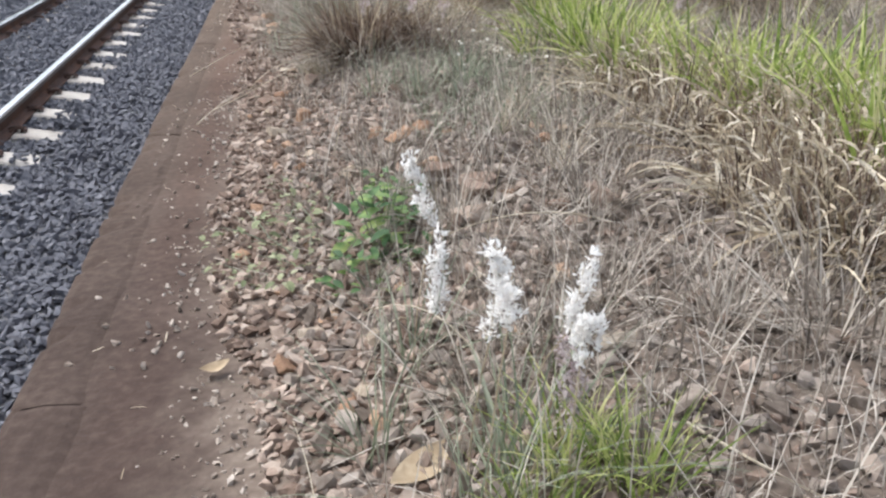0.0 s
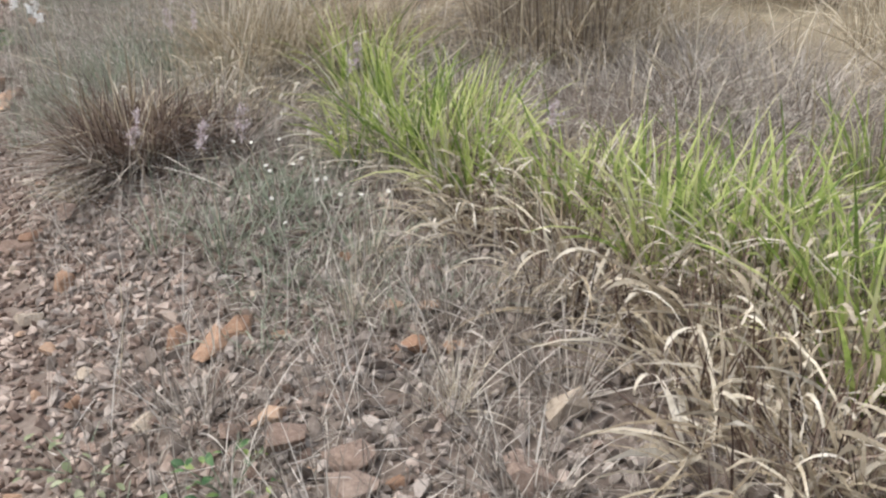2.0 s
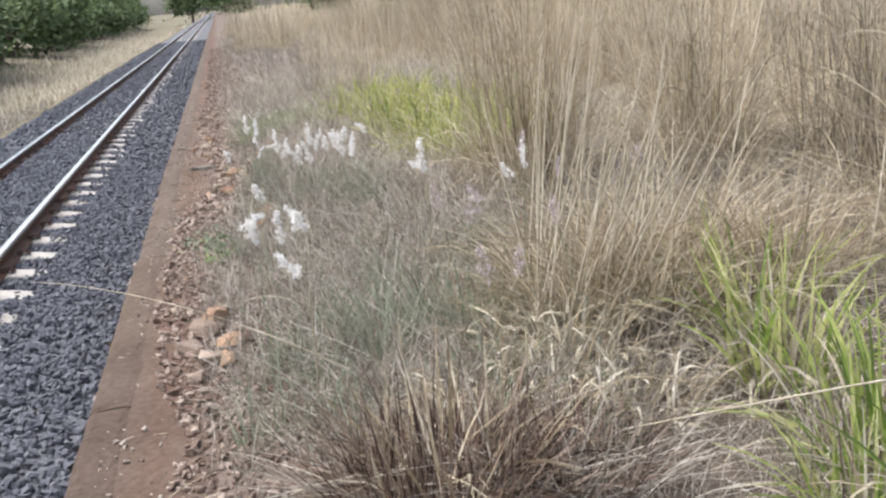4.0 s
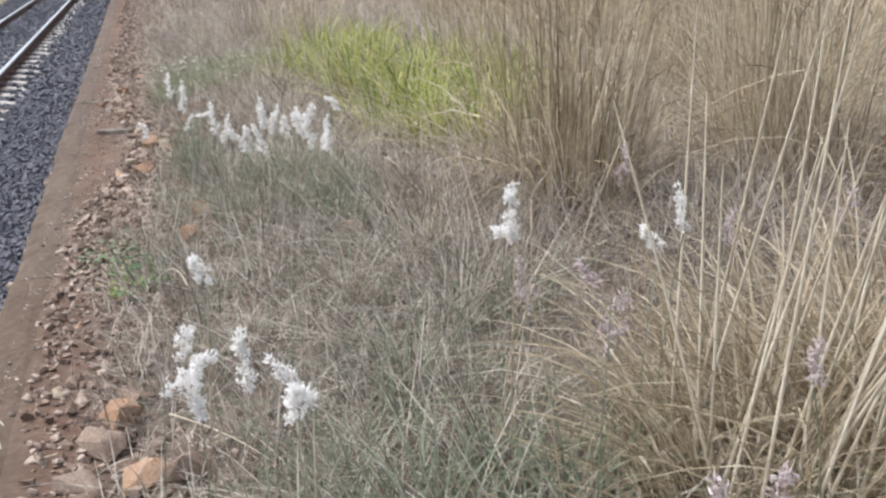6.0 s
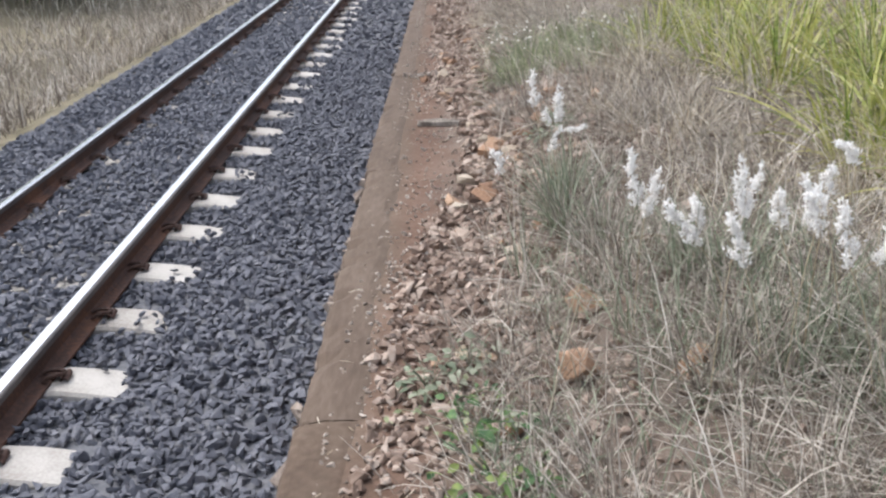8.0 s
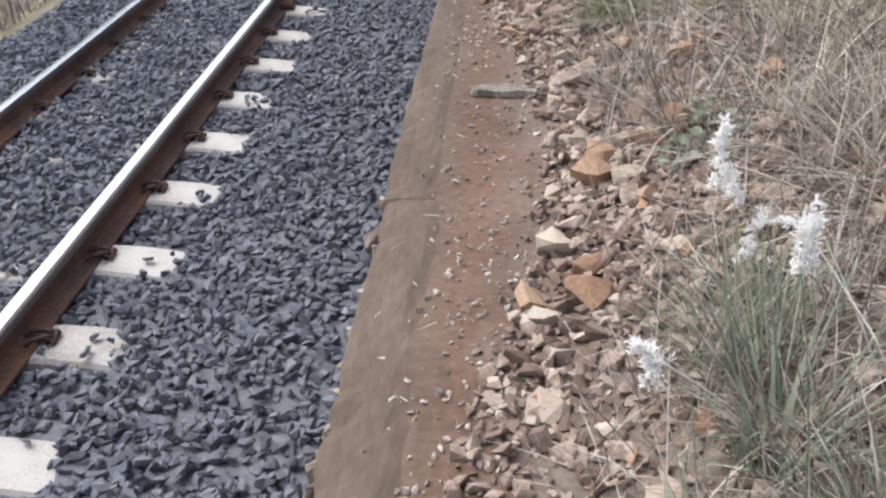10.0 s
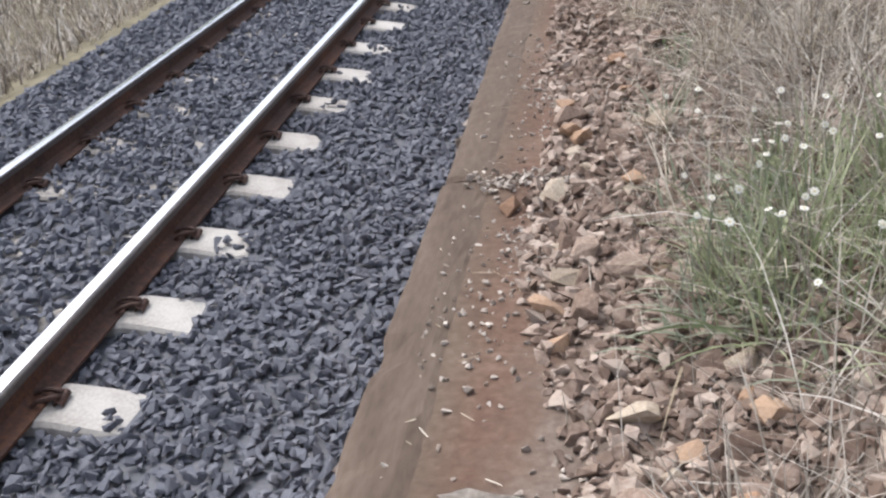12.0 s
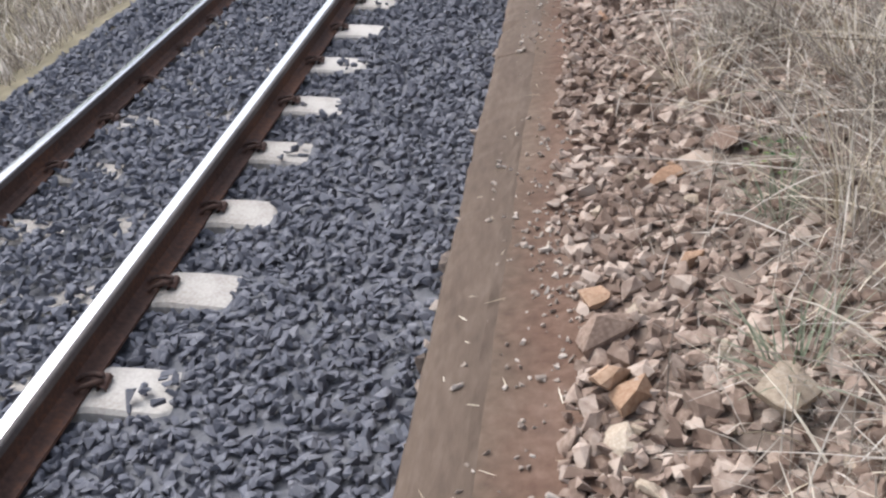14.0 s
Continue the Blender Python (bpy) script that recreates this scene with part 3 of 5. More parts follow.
# ---- rubble on the platform ----
ROCKS = [stone_template(13 + k % 5, 0.60 + 0.05 * (k % 4), 90 + k) for k in range(9)]
rock_me = {(k, m.name): mesh_of("rock", v, f, m) for k, (v, f) in enumerate(ROCKS) for m in (M_ROCK, M_ORANGE, M_PALE)}
ROCK_LABEL = {"broken_rock": "angular brown-grey rock lying in the rubble bank", "orange_sandstone": "broken orange sandstone lump among the rubble",
              "pale_sandstone": "pale tan broken stone lying on the rubble"}
rock_no = 0


def rock(x, y, size, mat, flat=1.0):
    global rock_no
    size *= float(np.interp(y, [1, 5, 7.5, 9, 10.5], [1.30, 1.08, 1.18, 1.22, 1.05]))
    k = rock_no % len(ROCKS)
    rock_no += 1
    ob = new("rock", rock_me[(k, mat.name)])
    sc = Matrix.Diagonal((size * rng.uniform(0.9, 1.2), size * rng.uniform(0.8, 1.1), size * flat * rng.uniform(0.75, 1.0), 1))
    m = pose(0, 0, 0, rng.normal(0, 14), rng.normal(0, 14), rng.uniform(0, 360)) @ sc
    lowest = min((m @ Vector(p)).z for p in ROCKS[k][0])
    ob.matrix_basis = Matrix.Translation((x, y, float(ground_z(x, y)) - lowest - 0.12 * size)) @ m
    tagged(ob, ROCK_LABEL[mat.name], "rock", "rubble along the platform")


R, O_, P_ = M_ROCK, M_ORANGE, M_PALE
for x, y, s, m in [(0.282, 10.579, .100, R), (0.280, 10.481, .085, O_), (0.320, 10.434, .075, O_), (0.514, 10.354, .085, P_), (0.294, 10.350, .07, P_), (0.403, 11.078, .07, O_), (0.531, 11.121, .075, R),
                   (0.428, 10.774, .05, O_), (0.472, 11.089, .08, R), (0.282, 12.125, .075, O_), (0.341, 10.269, .05, P_), (0.497, 10.496, .05, P_), (0.265, 10.679, .06, O_), (0.331, 9.820, .075, R), (0.296, 9.869, .06, R),
                   (0.305, 9.727, .055, P_), (0.335, 9.595, .085, R), (0.273, 9.607, .06, O_), (0.291, 9.499, .06, O_), (0.267, 10.091, .065, P_), (0.171, 10.036, .05, O_)]:
    rock(x, y, s, m)
for x, y, s, m in [(0.440, 10.124, .055, O_), (0.419, 9.737, .085, R), (0.433, 9.082, .095, R), (0.397, 8.981, .055, P_), (0.477, 9.064, .055, R), (0.726, 8.937, .11, O_), (0.582, 9.371, .06, P_), (0.369, 8.743, .065, R),
                   (0.434, 8.688, .065, P_), (0.458, 8.446, .085, O_), (0.532, 8.431, .075, P_), (0.588, 8.548, .07, O_), (0.658, 8.550, .08, O_), (0.858, 8.641, .09, O_), (0.588, 8.717, .08, R), (0.360, 8.913, .06, R),
                   (0.414, 9.277, .075, P_), (0.767, 9.035, .055, O_), (0.360, 8.208, .085, P_), (0.416, 8.122, .075, O_), (0.417, 8.025, .085, O_), (0.313, 8.041, .06, O_), (0.332, 7.975, .06, P_), (0.467, 8.523, .09, O_)]:
    rock(x, y, s, m)
for x, y, s, m in [(0.770, 2.626, .095, O_), (0.722, 2.705, .06, O_), (0.824, 2.656, .07, O_), (0.828, 2.222, .07, R), (0.904, 2.136, .075, R), (0.817, 2.321, .065, O_), (0.423, 3.138, .065, P_), (0.522, 3.260, .065, O_),
                   (0.434, 3.592, .06, R), (1.136, 1.959, .085, R), (1.108, 2.404, .08, O_), (1.268, 2.073, .07, P_), (0.872, 2.047, .07, R), (0.843, 1.926, .07, R), (0.962, 1.314, .06, P_), (0.619, 7.035, .10, O_),
                   (0.571, 6.751, .10, O_), (0.766, 6.644, .08, O_), (0.337, 7.727, .07, R), (0.561, 6.795, .06, O_), (1.026, 6.331, .075, O_), (0.554, 3.662, .07, R), (0.445, 3.635, .06, O_), (0.380, 3.643, .075, R)]:
    rock(x, y, s, m)
for x, y, s, m in [(0.378, 5.742, .095, R), (0.336, 5.635, .10, O_), (0.304, 5.537, .09, R), (0.262, 5.405, .085, R), (0.388, 5.359, .10, O_), (0.480, 5.317, .10, R), (0.321, 5.268, .08, R), (0.281, 5.341, .07, R), (0.380, 5.225, .08, O_), (0.293, 5.144, .07, R)]:
    rock(x, y, s, m)
for _ in range(190):
    y = rng.uniform(1.0, 13.5)
    x = float(strip_x(y)) + 0.03 + abs(rng.normal(0, 0.24))
    rock(x, y, rng.uniform(0.024, 0.046), (R, R, O_, O_, P_, P_)[int(rng.integers(0, 6))], 0.85)

for _ in range(60):
    rock(rng.uniform(0.50, 1.45), rng.uniform(1.3, 3.3), rng.uniform(0.024, 0.052), (R, R, R, O_, P_)[int(rng.integers(0, 5))], 0.8)
for _ in range(55):
    rock(rng.uniform(0.40, 0.95), rng.uniform(8.0, 9.45), rng.uniform(0.034, 0.068), (R, R, O_, O_, P_)[int(rng.integers(0, 5))], 0.85)

# small rubble and grit
n = 6500
px_, py_ = rng.uniform(0.45, 1.55, n), rng.uniform(0.9, 3.7, n)
tagged(scatter_stones("rubble", np.stack([px_, py_], 1), ground_z(px_, py_), 0.012 + 0.040 * rng.beta(1.1, 2.4, n), M_SHALE), "broken brown-grey stones between sparse dry stems", "rubble", kind="stuff")
n = 3200
px_, py_ = rng.uniform(0.40, 1.05, n), rng.uniform(7.9, 10.6, n)
tagged(scatter_stones("rubble", np.stack([px_, py_], 1), ground_z(px_, py_), 0.014 + 0.046 * rng.beta(1.1, 2.4, n), M_PEBBLE), "broken brown stones thick on the bank", "rubble", kind="stuff")
n = 33000
py_ = np.where(rng.random(n) < 0.85, rng.uniform(0.2, 14.5, n), rng.uniform(14.5, 30, n))
px_ = strip_x(py_) - 0.02 + np.abs(rng.normal(0, 0.36, n)) + 0.04 * bumps(py_ * 0, py_, 6, 3.0)
thin = rng.random(n) > 0.5 * np.exp(-((py_ - 5.8) / 1.1) ** 2)
px_, py_ = px_[thin], py_[thin]
n = len(px_)
tagged(scatter_stones("rubble", np.stack([px_, py_], 1), ground_z(px_, py_), 0.009 + (0.034 + 0.013 * smooth01((py_ - 6.0) / 2)) * rng.beta(1.1, 2.2, n), M_PEBBLE), "small broken brown stones beside the platform edge", "rubble", kind="stuff")
n = 13000
gy_ = rng.uniform(0.5, 14.0, n)
gx_ = np.maximum(0.06, strip_x(gy_) + 0.04 - np.abs(rng.normal(0, 0.13, n)))
clump = bumps(gx_ * 3, gy_, 3.1, 8.0) + rng.normal(0, 0.6, n) > 0.25 + 1.2 * np.exp(-((gy_ - 5.4) / 0.9) ** 2)
tagged(scatter_stones("grit", np.stack([gx_, gy_], 1)[clump], ground_z(gx_, gy_)[clump], 0.005 + 0.018 * rng.beta(1.2, 2.5, n)[clump], M_GRIT), "pale grit scattered over the earth strip", "grit", kind="stuff")
n = 90
hx, hy = 0.05 + rng.beta(1.3, 1.3, n) * 0.26, 10.19 + rng.normal(0, 0.025, n)
tagged(scatter_stones("grit", np.stack([hx, hy], 1), np.full(n, 0.008), rng.uniform(0.008, 0.026, n), M_GRIT), "pale grit caught in a coping joint", "grit", kind="stuff")


# broken straw bits on the bare strip
n = 230
sy_ = rng.uniform(0.4, 14, n)
sx_ = 0.03 + rng.random(n) * (strip_x(sy_) + 0.05)
v, f = blade_arrays(np.stack([sx_, sy_, np.full(n, 0.006)], 1), rng.uniform(0.010, 0.045, n), rng.uniform(0.0014, 0.0035, n), rng.uniform(0, 6.28, n), rng.uniform(1.46, 1.56, n), rng.uniform(-0.05, 0.1, n), 2, 0.4, 0.4)
tagged(new("straw_bits", mesh_of("straw_bits", v, f, M_BLEACHED)), "broken pale straw bits on the bare strip", "straw", kind="stuff")


# ---- scrap of timber on the edge strip ----
def scrap():
    th = tagged(new("timber_scrap"), "weathered grey timber offcut lying on the earth strip", "scrap")
    bm = bmesh.new()
    prof = [(-0.022, 0.0), (-0.022, 0.020), (-0.012, 0.026), (0.012, 0.018), (0.024, 0.022), (0.024, 0.0)]
    rows = []
    for i, x in enumerate(np.linspace(-0.09, 0.09, 9)):
        w = 1.0 - 0.25 * (i < 1) + 0.1 * math.sin(i * 1.7)
        rows.append([bm.verts.new((x + (0.012 * math.sin(k * 2.1) if i in (0, 8) else 0), y * w, z * (0.9 + 0.12 * math.sin(i + k)))) for k, (y, z) in enumerate(prof)])
    for p, q in zip(rows[:-1], rows[1:]):
        for k in range(len(prof)):
            bm.faces.new((p[k], q[k], q[(k + 1) % 6], p[(k + 1) % 6]))
    bm.faces.new(rows[0]), bm.faces.new(rows[-1][::-1])
    bmesh.ops.recalc_face_normals(bm, faces=bm.faces)
    part("board", bm_mesh("board", bm, M_SCRAP), th)
    th.matrix_basis = pose(0.252, 9.078, 0.006, 0, 0, -14)


scrap()


# ---- fallen leaves ----
def leaf_mesh(name, length, width, mat, cup=0.15, curl=0.3):
    v, f = [], []
    n = 8
    for i in range(n + 1):
        s = i / n
        w = 0.5 * width * math.sin(math.pi * min(1, s * 1.02)) ** 0.8 + 0.0006
        x = length * (s - 0.5)
        z = curl * length * (s - 0.5) ** 2
        v += [(x, -w, z + cup * w), (x, -0.5 * w, z + cup * 0.3 * w), (x, 0, z), (x, 0.5 * w, z + cup * 0.3 * w), (x, w, z + cup * w)]
    for i in range(n):
        for k in range(4):
            a = i * 5 + k
            f.append((a, a + 1, a + 6, a + 5))
    return mesh_of(name, np.array(v), np.array(f), mat, True)


big_leaf, small_leaf = leaf_mesh("fallen_leaf", 0.13, 0.05, M_FALLEN), leaf_mesh("fallen_leaf", 0.055, 0.028, M_FALLEN, 0.4, 0.9)
for x, y, me, t in [(0.642, 1.152, big_leaf, 35), (0.328, 6.962, small_leaf, 80), (0.327, 1.609, small_leaf, 20)]:
    ob = new("fallen_leaf", me)
    ob.matrix_basis = pose(x, y, float(ground_z(x, y)) + 0.014, 8, -6, t)
    tagged(ob, "dry curled brown leaf lying on the ground", "leaf", "fallen leaves")


# ---- plants ----
def plant(name, label, x, y, parts, turn=None, scale=1.0, category="grass", group="", z=None):
    """parts: rows of part name, mesh, label."""
    th = tagged(new(name), label, category, group)
    for nm, me, lb in parts:
        ob = part(nm, me, th, lb)
        if nm in ("core", "fringe"):
            ob["kind"] = "stuff"
    zz = float(ground_z(x, y)) if z is None else z
    if x > 3:
        zz += 0.25 * float(smooth01((x - 3) / 12))
    th.matrix_basis = pose(x, y, zz, 0, 0, rng.uniform(0, 360) if turn is None else turn) @ Matrix.Scale(scale, 4)
    return th


# green guinea-grass clumps with straw round their feet
green_sets = []
for k in range(5):
    green_sets.append([("green_foliage", tuft_mesh("green_foliage", 90, 0.11, (0.14, 0.42), (0.007, 0.015), M_GREEN, (0.0, 0.75), (0.2, 1.1), 5), ""),
                       ("straw_foliage", tuft_mesh("straw_foliage", 95, 0.13, (0.10, 0.36), (0.005, 0.012), M_BLEACHED, (0.1, 1.2), (0.4, 2.4), 6, 1.6), "dry curled bleached blades"),
                       ("stem_bundle", tuft_mesh("stem_bundle", 55, 0.10, (0.12, 0.33), (0.003, 0.006), M_DULL, (0.0, 0.7), (0.0, 0.4), 3), "dull brown stems")])
lime_sets = []
for k in range(3):
    lime_sets.append([("green_foliage", tuft_mesh("green_foliage", 85, 0.15, (0.18, 0.50), (0.007, 0.015), M_LIME, (0.0, 0.9), (0.2, 1.4), 5), ""),
                      ("fresh_foliage", tuft_mesh("fresh_foliage", 40, 0.14, (0.18, 0.46), (0.007, 0.014), M_GREEN, (0.0, 0.8), (0.2, 1.3), 5), "fresh green blades"),
                      ("straw_foliage", tuft_mesh("straw_foliage", 60, 0.16, (0.12, 0.4), (0.004, 0.010), M_STRAW, (0.1, 1.2), (0.4, 1.9), 5, 1.4), "dry straw blades")])
GREEN_LAB = "bright green broad-bladed grass clump with dry straw at its foot"
for x, y, s in [(1.532, 3.356, .95), (1.563, 3.719, 1.0), (1.614, 4.158, 1.0), (1.743, 4.492, .95), (1.732, 2.843, .95), (1.758, 2.460, 1.0), (1.898, 2.293, 1.05), (1.832, 1.929, 1.1), (1.704, 3.310, .9), (1.867, 2.684, .95),
                (2.025, 2.525, .95), (1.552, 3.084, .9), (1.997, 2.125, 1.0), (1.959, 1.707, 1.05), (1.399, 3.546, .75), (2.549, 2.675, .8), (1.795, 3.676, .85)]:
    plant("green_grass", GREEN_LAB, x, y, green_sets[int(rng.integers(0, 5))], scale=s, group="green clumps")
for x, y, s in [(0.805, 1.036, .36), (0.871, 0.971, .36), (0.751, 0.958, .3)]:
    plant("green_grass", "small fresh green grass tuft on the rubble", x, y, green_sets[int(rng.integers(0, 5))][:1], scale=s, group="green tufts")
for x, y, s in [(1.504, 8.572, .9), (1.584, 7.383, .9), (1.521, 7.668, .95), (1.684, 7.187, .9), (1.426, 8.959, .85), (1.720, 7.860, 1.0), (1.769, 8.314, 1.0), (1.777, 9.255, .95), (1.612, 10.217, .9), (1.967, 7.572, 1.0),
                (1.988, 8.712, .95), (2.160, 8.077, .95), (1.631, 9.638, .9), (2.224, 9.401, .9), (2.006, 10.412, .9), (2.449, 8.782, .9), (1.307, 9.525, .8)]:
    plant("green_grass", "yellow-green broad-bladed grass clump among dry stalks", x, y, lime_sets[int(rng.integers(0, 3))], scale=s, group="yellow-green clumps")

# straw collar in front of the green band
straw_sets = [[("straw_foliage", tuft_mesh("straw_foliage", 58, 0.14, (0.14, 0.36), (0.006, 0.012), M_STRAW, (0.1, 1.2), (0.5, 2.2), 6, 1.6), ""),
               ("pale_foliage", tuft_mesh("pale_foliage", 38, 0.15, (0.12, 0.32), (0.008, 0.016), M_BLEACHED, (0.2, 1.4), (0.3, 2.4), 6, 1.8), "bleached broad blades"),
               ("curled_foliage", tuft_mesh("curled_foliage", 48, 0.17, (0.05, 0.12), (0.006, 0.012), M_BLEACHED, (0.4, 1.8), (1.0, 3.2), 6, 2.2, 0.5, 0.1, 0.20), "short curled dry leaves"),
               # brown stems, dark enough to stand in for shade between the pale blades
               ("stem_bundle", tuft_mesh("stem_bundle", 110, 0.14, (0.10, 0.30), (0.003, 0.006), M_BROWN, (0.0, 0.8), (0.0, 0.5), 3), "")] for _ in range(4)]
for x, y, s in [(1.481, 1.804, 1.0), (1.562, 2.123, 1.0), (1.537, 2.452, .95), (1.622, 2.751, .9), (1.487, 2.863, .8), (1.658, 1.887, 1.0), (1.611, 1.601, .95), (1.766, 2.145, 1.0), (1.618, 2.978, .8), (1.527, 1.594, .9), (1.613, 1.332, .9), (1.811, 1.493, .9), (1.783, 3.150, .8), (2.008, 2.964, .8), (2.240, 2.659, .8)]:
    plant("straw_grass", "dry straw grass tuft with curled pale blades", x, y, straw_sets[int(rng.integers(0, 4))], scale=s, group="straw tufts")

# the dead brown tussock
m_ = 110
splay = blade_arrays(np.stack([rng.normal(-0.05, 0.08, m_), rng.normal(-0.06, 0.08, m_), rng.uniform(0.0, 0.08, m_)], 1), rng.uniform(0.18, 0.46, m_), rng.uniform(0.003, 0.007, m_),
                     rng.normal(3.95, 0.45, m_), rng.uniform(1.0, 1.5, m_), rng.uniform(0.05, 0.5, m_), 4, 0.15, 0.35)
splay_me = mesh_of("splayed_foliage", *splay, M_GREY)
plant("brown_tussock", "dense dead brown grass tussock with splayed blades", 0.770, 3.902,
      # core: dead brown blades with the shadow among them put into their colour
      [("core", tuft_mesh("core", 1500, 0.17, (0.09, 0.30), (0.0025, 0.006), M_BROWN, (0.0, 1.3), (-0.7, 1.7), 4, 1.4, 0.35, 0.12, 0.07), "dark brown core with its inner shade put into the colour"),
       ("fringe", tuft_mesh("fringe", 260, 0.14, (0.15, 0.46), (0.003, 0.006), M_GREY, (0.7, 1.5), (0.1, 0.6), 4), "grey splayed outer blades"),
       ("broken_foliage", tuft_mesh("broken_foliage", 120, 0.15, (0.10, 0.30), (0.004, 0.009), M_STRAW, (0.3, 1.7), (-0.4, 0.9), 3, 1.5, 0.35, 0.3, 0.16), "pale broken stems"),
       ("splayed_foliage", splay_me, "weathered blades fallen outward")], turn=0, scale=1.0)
plant("brown_tussock", "low dead grey-brown grass tussock", 1.049, 3.909,
      [("core", tuft_mesh("core", 200, 0.12, (0.12, 0.28), (0.003, 0.006), M_BROWN, (0.1, 1.1), (0.1, 0.9), 4), ""),
       ("fringe", tuft_mesh("fringe", 180, 0.15, (0.2, 0.42), (0.003, 0.006), M_GREY, (0.6, 1.4), (0.1, 0.6), 4), "")], scale=0.9)


for x, y, s in [(1.048, 4.158, .8), (1.198, 4.351, .85), (0.918, 4.171, .75), (1.265, 4.084, .75), (1.089, 4.560, .6), (1.289, 4.892, .8), (1.435, 4.882, .8), (0.621, 3.777, .42), (1.225, 4.665, .7)]:
    plant("straw_grass", "bleached broad dry blades beside the dead tussock", x, y, straw_sets[int(rng.integers(0, 4))][:3], scale=s, group="straw tufts")

# tall straw stands
def tall_set(n, height, mat, leaves=70):
    stalks = tuft_mesh("stalk_bundle", n, 0.17, height, (0.003, 0.007), mat, (0.0, 0.30), (-0.1, 0.55), 6, 0.6, 0.1, 0.35)
    low = tuft_mesh("leaf_foliage", leaves, 0.18, (0.25, 0.85), (0.003, 0.009), M_TAN, (0.05, 0.9), (0.3, 1.9), 6, 1.2)
    high = tuft_mesh("seed_foliage", leaves, 0.22, (0.10, 0.35), (0.003, 0.008), mat, (0.0, 1.0), (0.2, 1.6), 4, 1.5, 0.35, 0.12, 0.95)
    return [("stalk_bundle", stalks, ""), ("leaf_foliage", low, "arching dry leaf blades"), ("seed_foliage", high, "")]


tall_sets = [tall_set(70, (0.5, 1.5), M_TAN) for _ in range(3)] + [tall_set(70, (0.4, 1.3), M_DULL, 80) for _ in range(2)]
TALL = "tall dry tan grass stand with upright stalks"
for x, y, s, k in [(1.723, 6.265, 1.15, 0), (1.824, 6.394, 1.1, 1), (1.662, 6.435, 1.0, 2), (1.784, 6.259, .85, 3), (2.701, 6.702, 1.0, 1), (2.574, 6.446, 1.1, 0), (2.603, 6.457, 1.0, 2), (2.440, 4.277, 1.0, 3), (2.663, 4.345, .95, 4), (2.641, 4.245, 1.0, 3),
                   (2.332, 4.419, .8, 4), (2.950, 6.907, 1.0, 1), (2.156, 8.572, .9, 0), (2.607, 6.170, .9, 3), (2.663, 4.822, 1.0, 1), (3.086, 7.451, 1.1, 0), (2.766, 5.404, .9, 3), (1.420, 10.915, .7, 1), (1.261, 11.546, .7, 4), (1.787, 11.635, .8, 2)]:
    plant("tall_grass", TALL if k < 3 else "tall dead brown grass stand", x, y, tall_sets[k], scale=s, group="tall dry stands")
pale_leaf = tuft_mesh("leaf_foliage", 150, 0.16, (0.15, 0.45), (0.003, 0.007), M_TAN, (0.1, 1.1), (0.2, 1.4), 5, 1.0)
stalk_me = []
for _ in range(8):
    L, ln, bend = rng.uniform(0.45, 1.0), rng.uniform(0.10, 0.45), rng.uniform(-0.1, 0.25)
    v, f = tube([(L * (math.sin(ln) * q + bend * 0.4 * q * q), 0, L * math.cos(ln) * q - 0.01) for q in np.linspace(0, 1, 6)], [0.0036, 0.0034, 0.0031, 0.0027, 0.0021, 0.0013], 5)
    stalk_me.append(mesh_of("stalk", v, f, M_BLEACHED, True))
for x, y, s in [(1.22, 4.55, 0.92), (1.35, 4.62, 0.98), (1.28, 4.74, 0.95)]:
    th = plant("straw_stalks", "pale bare straw stalks rising from a dry tuft", x, y, [("leaf_foliage", pale_leaf, "")], turn=0, scale=s, group="pale stalks")
    for _ in range(11):
        part("stalk", stalk_me[int(rng.integers(0, 8))], th, at=(rng.normal(0, 0.06), rng.normal(0, 0.06), 0), turn=rng.normal(10, 40))
droop_set = [("foliage", tuft_mesh("foliage", 300, 0.16, (0.3, 0.72), (0.003, 0.007), M_TAN, (0.1, 0.9), (0.5, 1.7), 6, 0.8), "")]
for x, y, s in [(1.331, 4.727, .85), (1.565, 4.641, .9), (1.757, 4.923, .95), (1.487, 4.834, .8), (1.940, 4.667, .9)]:
    plant("drooping_grass", "tan drooping grass tussock", x, y, droop_set, scale=s, group="drooping tussocks")

mat_set = [("foliage", tuft_mesh("foliage", 220, 0.20, (0.2, 0.55), (0.002, 0.005), M_GREY, (0.6, 1.5), (0.0, 0.9), 5, 0.8), "")]
for x, y, s in [(1.255, 5.709, 1.0), (1.456, 5.979, .9), (1.147, 6.124, .9), (1.342, 6.426, 1.0), (1.539, 6.739, .9), (1.193, 6.673, .8), (1.013, 5.535, .9), (1.623, 5.677, .9), (1.880, 5.800, 1.0), (1.957, 5.344, 1.0), (2.138, 5.923, 1.0), (2.390, 3.527, 1.0), (2.677, 3.212, 1.0), (2.642, 3.545, 1.0),
                (2.397, 3.090, .8), (2.941, 3.337, 1.0), (1.266, 7.710, .9), (1.021, 8.088, .9), (1.204, 8.640, .9), (1.017, 10.361, .9), (0.824, 10.890, .9), (1.110, 11.018, 1.0), (0.787, 11.549, .9), (0.842, 10.146, .8), (1.285, 4.302, .8), (1.122, 4.508, .7), (1.159, 9.604, .9)]:
    plant("matted_grass", "flattened weathered grey grass mat", x, y, mat_set, scale=s, group="matted grass")

